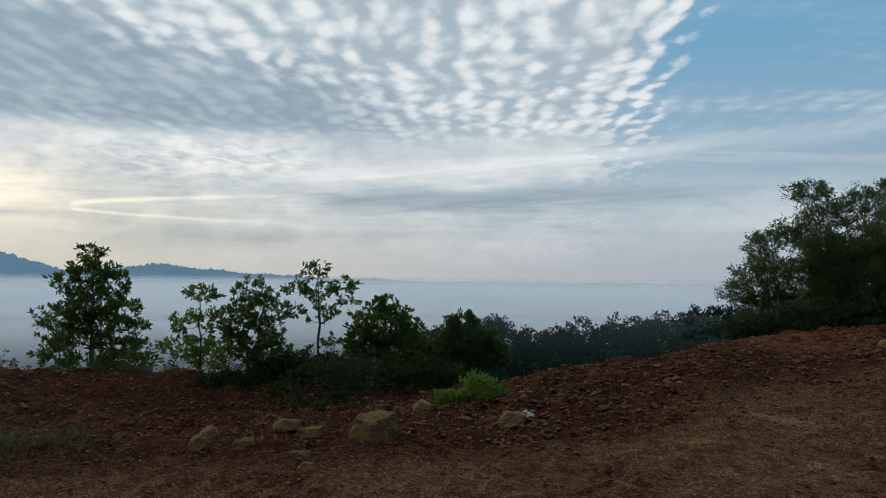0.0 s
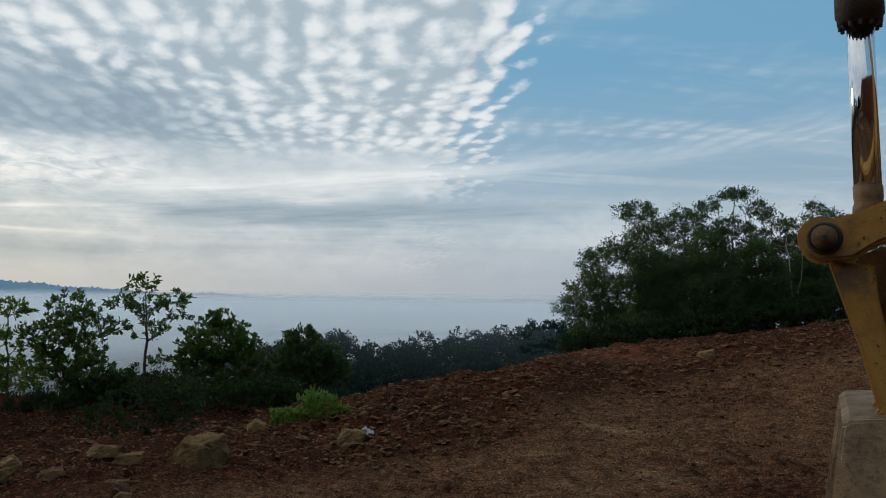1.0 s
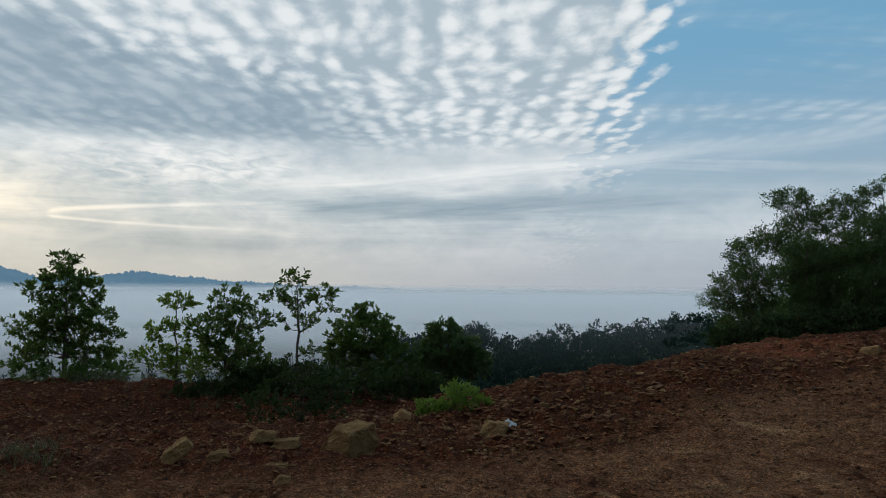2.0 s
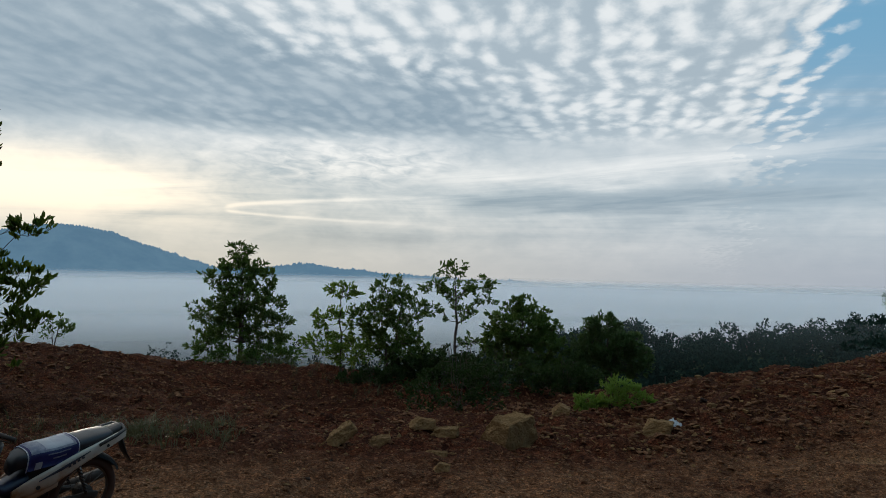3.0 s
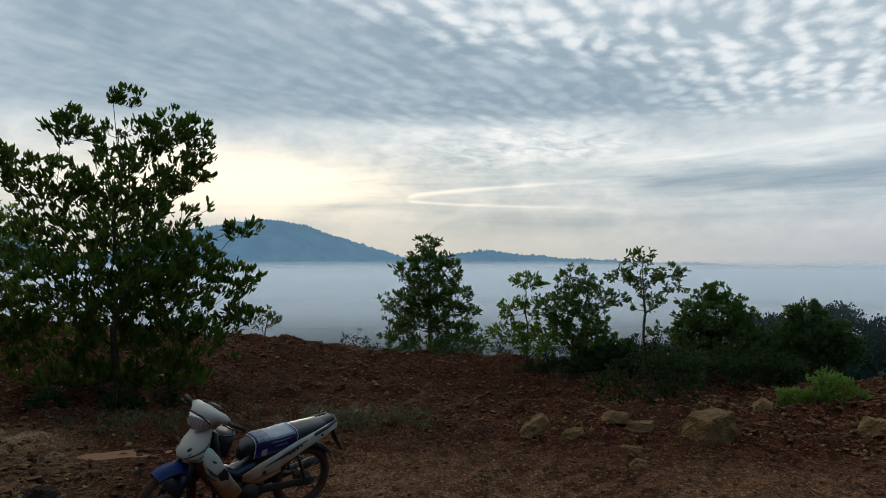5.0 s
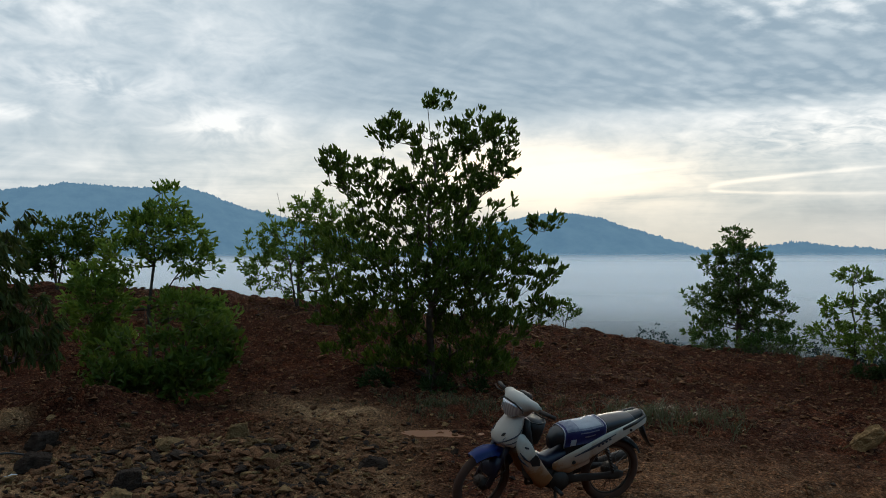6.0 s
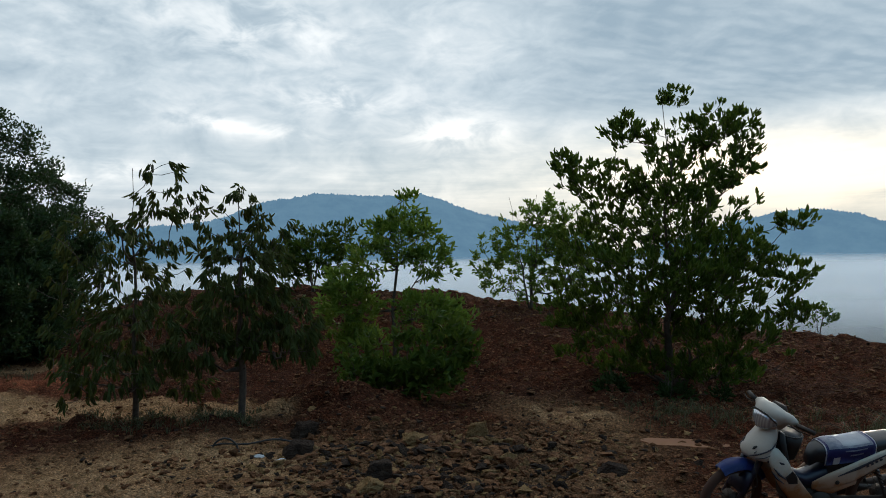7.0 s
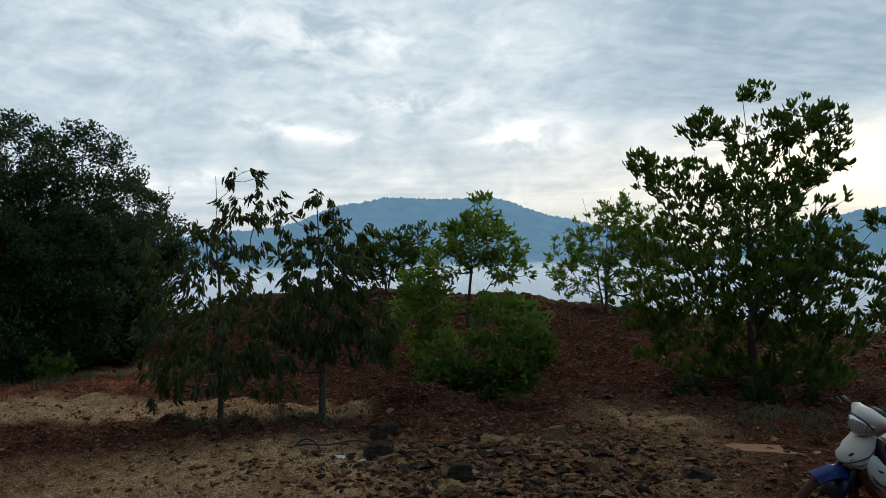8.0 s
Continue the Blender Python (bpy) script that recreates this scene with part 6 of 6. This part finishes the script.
def build_excavator():
    # origin on the ground below the upper pin of the linkage; x to the side, y away from the track
    px, py = polar(-36.2, 4.0)
    g = drop(px, py)
    ex = empty("excavator_arm", pose(px, py, 0, 0, 0, -36.75), "worn yellow excavator arm with its muddy bucket set down", "excavator")
    zp = 2.315

    def placed(name, bm, mat, parent, off, label="", smooth=False):
        bmesh.ops.translate(bm, vec=off, verts=bm.verts)
        return part(name, bm, mat, parent, label, smooth)

    # upper link: a boss round the pin and a curved arm to the right
    arm = round_end(0, 0, 0.096, 62, 292) + [(0.12, -0.085), (0.20, -0.03), (0.32, 0.03), (0.46, 0.085), (0.75, 0.17), (0.75, 0.35), (0.48, 0.255), (0.33, 0.195), (0.22, 0.145), (0.13, 0.105)]
    link = placed("upper_link", plate(arm, 0.07), YELLOW, ex, (0, -0.035, zp), "yellow curved link plate")
    placed("upper_link_plate", plate(arm, 0.07), YELLOW, ex, (0, 0.36, zp), "yellow curved link plate")
    pin = placed("pin", drum(0.052, 0.045, (0, 0, 0), 28, "y", 0.012), PIN_STEEL, link, (0.01, -0.05, zp), "rusty round pin head", True)
    placed("pin_ring", ring(0.060, 0.018, 0.012, 32, 10), DARK_STEEL, link, (0.01, -0.04, zp), "", True)
    placed("grease_nipple", drum(0.010, 0.008, (0, 0, 0), 10, "y", 0.002), DARK_STEEL, pin, (0.012, -0.10, zp))
    placed("pin_shaft", drum(0.05, 0.2, (0, 0, 0), 20, "y", 0.004), PIN_STEEL, ex, (0.01, 0.19, zp), "", True)
    # lower link down to the bucket
    low = [(0.025, -0.09), (0.165, -0.11), (0.20, -0.10), (0.215, -0.25), (0.255, -0.45), (0.315, -0.76), (0.225, -0.78), (0.155, -0.50), (0.085, -0.28)]
    placed("lower_link", plate(low, 0.075), YELLOW, ex, (0, 0.045, zp), "scratched yellow link down to the bucket")
    placed("lower_link_plate", plate(low, 0.075), YELLOW, ex, (0, 0.30, zp), "scratched yellow link down to the bucket")
    web = [(0.20, -0.08), (0.30, -0.03), (0.55, 0.0), (0.75, 0.02), (0.75, -0.80), (0.36, -0.78), (0.30, -0.45), (0.24, -0.25)]
    placed("link_web", plate(web, 0.10), PIN_STEEL, ex, (-0.07, 0.15, zp), "rust-brown web between the link plates")
    rib = [(0.23, -0.10), (0.29, -0.10), (0.36, -0.24), (0.55, -0.35), (0.75, -0.38), (0.75, -0.45), (0.52, -0.43), (0.32, -0.32)]
    placed("web_rib", plate(rib, 0.05), YELLOW, ex, (0.02, 0.085, zp), "worn yellow cross rib")
    # hydraulic cylinder
    def rod_x(z):
        return 0.188 - 0.030 * (z - zp - 0.15)

    z0, z1 = zp + 0.10, zp + 1.02
    placed("rod_eye", loft((((rod_x(z0), 0, z0), (0.068, 0, 0), (0, 0.068, 0)), ((rod_x(z0 + 0.05), 0, z0 + 0.05), (0.064, 0, 0), (0, 0.064, 0)), ((rod_x(z0 + 0.065), 0, z0 + 0.065), (0.057, 0, 0), (0, 0.057, 0)), ((rod_x(z0 + 0.09), 0, z0 + 0.09), (0.060, 0, 0), (0, 0.060, 0)), ((rod_x(z0 + 0.14), 0, z0 + 0.14), (0.060, 0, 0), (0, 0.060, 0))), 24, 2.0), PIN_STEEL, ex, (0, 0.16, 0), "rusty rod eye", True)
    placed("piston_rod", pipe(((rod_x(z0 + 0.1), 0, z0 + 0.1), (rod_x(z1 + 0.1), 0, z1 + 0.1)), 0.056, 40), CHROME, ex, (0, 0.16, 0), "polished chrome piston rod", True)
    gz = zp + 0.965
    gland = placed("cylinder_gland", loft([((rod_x(gz + a), 0, gz + a), (r, 0, 0), (0, r, 0)) for a, r in ((0.0, 0.066), (0.002, 0.092), (0.035, 0.094), (0.038, 0.100), (0.20, 0.100), (0.21, 0.088), (0.30, 0.088))], 32, 2.0), DARK_STEEL, ex, (0, 0.16, 0), "black cylinder head with a ring of bolts", True)
    for k in range(12):
        t = 2 * math.pi * k / 12
        placed("bolt", drum(0.010, 0.014, (rod_x(gz) + 0.080 * math.cos(t), 0.080 * math.sin(t), gz - 0.008), 6, "z", 0.002), DARK_STEEL, gland, (0, 0.16, 0))
    placed("hose_port", block((0.07, 0.05, 0.06), (0.115, 0, 0.14), (0, 0, 0), 0.01), DARK_STEEL, gland, (rod_x(gz), 0.16, gz))
    placed("cylinder_barrel", pipe(((rod_x(gz + 0.28), 0, gz + 0.28), (rod_x(gz + 1.5), 0, gz + 1.5)), 0.082, 32), YELLOW, ex, (0, 0.16, 0), "yellow cylinder barrel", True)
    # the stick that carries the linkage
    placed("stick", block((0.34, 0.30, 3.2), (0.95, 0.19, zp + 0.55), (0, 4, 0), 0.03), YELLOW, ex, (0, 0, 0), "worn yellow box-section stick")
    # bucket standing on the soil: side plates, curved shell, wear plates
    top = 1.55
    side = [(0.07, top - 0.01), (0.10, top + 0.012), (0.46, top + 0.05), (0.80, top + 0.02), (1.05, top - 0.18), (1.20, top - 0.52), (1.16, g + 0.30), (0.95, g + 0.02), (0.55, g - 0.03), (0.16, g + 0.0), (-0.10, g + 0.02), (-0.06, g + 0.45), (0.0, top - 0.55)]
    bucket = placed("bucket_side", plate(side, 0.045, 0.012), BUCKET_STEEL, ex, (0, -0.10, 0), "scratched grey bucket side plate")
    placed("bucket_side_plate", plate(side, 0.045, 0.012), BUCKET_STEEL, ex, (0, 1.02, 0), "scratched grey bucket side plate")
    placed("wear_plate", plate([(0.045, top - 0.14), (0.07, top - 0.15), (0.24, top - 0.45), (0.42, top - 0.8), (0.48, g + 0.12), (-0.085, g + 0.12), (-0.055, g + 0.45), (0.01, top - 0.5)], 0.022, 0.008), WEAR_STEEL, bucket, (0, -0.123, 0), "paler triangular wear plate")
    shell = bmesh.new()
    edge = side[:10]
    rows = [[shell.verts.new((x, y, z)) for x, z in edge] for y in (-0.055, 1.02)]
    for k in range(len(edge) - 1):
        shell.faces.new((rows[0][k], rows[0][k + 1], rows[1][k + 1], rows[1][k]))
    bmesh.ops.solidify(shell, geom=list(shell.faces), thickness=-0.03)
    placed("bucket_shell", shell, BUCKET_STEEL, bucket, (0, 0, 0), "curved grey bucket shell")
    lug = [(0.14, 0.0), (0.30, 0.20), (0.40, 0.20), (0.56, 0.0)]
    for y in (0.05, 0.33):
        placed("bucket_lug", plate([(x, z + top + 0.02) for x, z in lug], 0.05, 0.01), YELLOW, ex, (0.05, y, 0), "worn yellow bucket lug")


build_excavator()

# ------------------------------------------------------------------ stones on the ground
def scatter():
    """Loose stones: the nearest larger ones as pieces of the ground, the rest joined."""
    rng = random.Random(12)
    shapes = {m: [hull_mesh("stone", 100 + 10 * k + q, (1, 0.8, 0.62), mat, 9) for q in range(7)] for k, (m, mat) in enumerate((("rubble", RUBBLE), ("dark", DARK_STONE), ("tan", TAN_STONE)))}
    made = 0
    while made < 290:
        a, r = rng.uniform(46, 78), rng.uniform(6.3, 10.6)
        x, y = polar(a, r)
        # the rubble lies in a long tongue in front of the mound
        if (r - 8.4 - 0.03 * (a - 62)) ** 2 / 3.4 + ((a - 62) / 13.0) ** 2 > rng.uniform(0.2, 1.3):
            continue
        s = 0.022 + 0.085 * rng.random() ** 3.2
        kind = rng.choices(("rubble", "dark", "tan"), (0.36, 0.28, 0.36))[0]
        ob = new("stone", rng.choice(shapes[kind]))
        ob.parent = ground
        ob.matrix_basis = pose(x, y, drop(x, y) + 0.35 * s, rng.uniform(0, 30), rng.uniform(0, 30), rng.uniform(0, 360)) @ Matrix.Diagonal((s, s * rng.uniform(0.7, 1.1), s * rng.uniform(0.6, 1.0), 1))
        made += 1
    # joined gravel, in three tones
    for kind, mat, count, label in (("rubble", RUBBLE, 31000, "loose reddish gravel and clods on the soil"), ("dark", DARK_STONE, 2200, "dark broken gravel on the soil"), ("tan", TAN_STONE, 4200, "pale tan stone chips on the soil")):
        base = [(np.array([v.co[:] for v in me.vertices]), [tuple(p.vertices) for p in me.polygons]) for me in shapes[kind]]
        V, F, n = [], [], 0
        done = 0
        while done < count:
            a, r = rng.uniform(-46, 98), 5.0 + 16 * rng.random() ** 1.5
            x, y = polar(a, r)
            field = math.exp(-((r - 8.4) / 1.6) ** 2 - ((a - 62) / 13.0) ** 2)
            rim = np.interp(a, RIM[:, 0], RIM[:, 1])
            bank = math.exp(-((r - rim + 2.2) / 2.4) ** 2) * (1.0 if a < -3 else 0.35)
            chips = math.exp(-((r - 10.2) / 0.6) ** 2 - ((a - 14) / 3.5) ** 2) + math.exp(-((r - 11.0) / 1.0) ** 2 - ((a + 1) / 7) ** 2)
            p = {"rubble": (0.25 if r < 11 else 0.5) + 1.2 * field + 0.8 * bank + 0.4 * chips, "dark": (0.06 if a > 30 else 0.015) + 1.0 * field, "tan": 0.10 + 0.8 * field + 0.9 * chips + 0.12 * bank}[kind]
            if a > 71:
                p *= 0.75
            if a < 25 and r < 9.5:
                p *= 0.6
            if rng.random() > p or r > rim + 1.5:
                continue
            s = (0.010 + 0.034 * rng.random() ** 3 + (0.05 * rng.random() ** 6)) * (0.8 + 0.03 * (r - 6) + 0.5 * bank + 0.9 * field)
            if a < 30 and r < np.interp(a, (-40, -15, 8, 30), (16, 11, 8.7, 9)):
                s *= 0.75
            bv, bf = rng.choice(base)
            t = rng.uniform(0, 6.283)
            c, q = math.cos(t), math.sin(t)
            sc = bv * np.array([s, s * rng.uniform(0.7, 1.1), s * rng.uniform(0.5, 1.0)])
            V.append(np.stack([sc[:, 0] * c - sc[:, 1] * q + x, sc[:, 0] * q + sc[:, 1] * c + y, sc[:, 2] + drop(x, y) + 0.25 * s], 1))
            F += [tuple(i + n for i in f) for f in bf]
            n += len(bv)
            done += 1
        ob = new("gravel", mesh_of("gravel", np.concatenate(V).tolist(), F, mat))
        tagged(ob, label, "gravel", kind="stuff")


scatter()
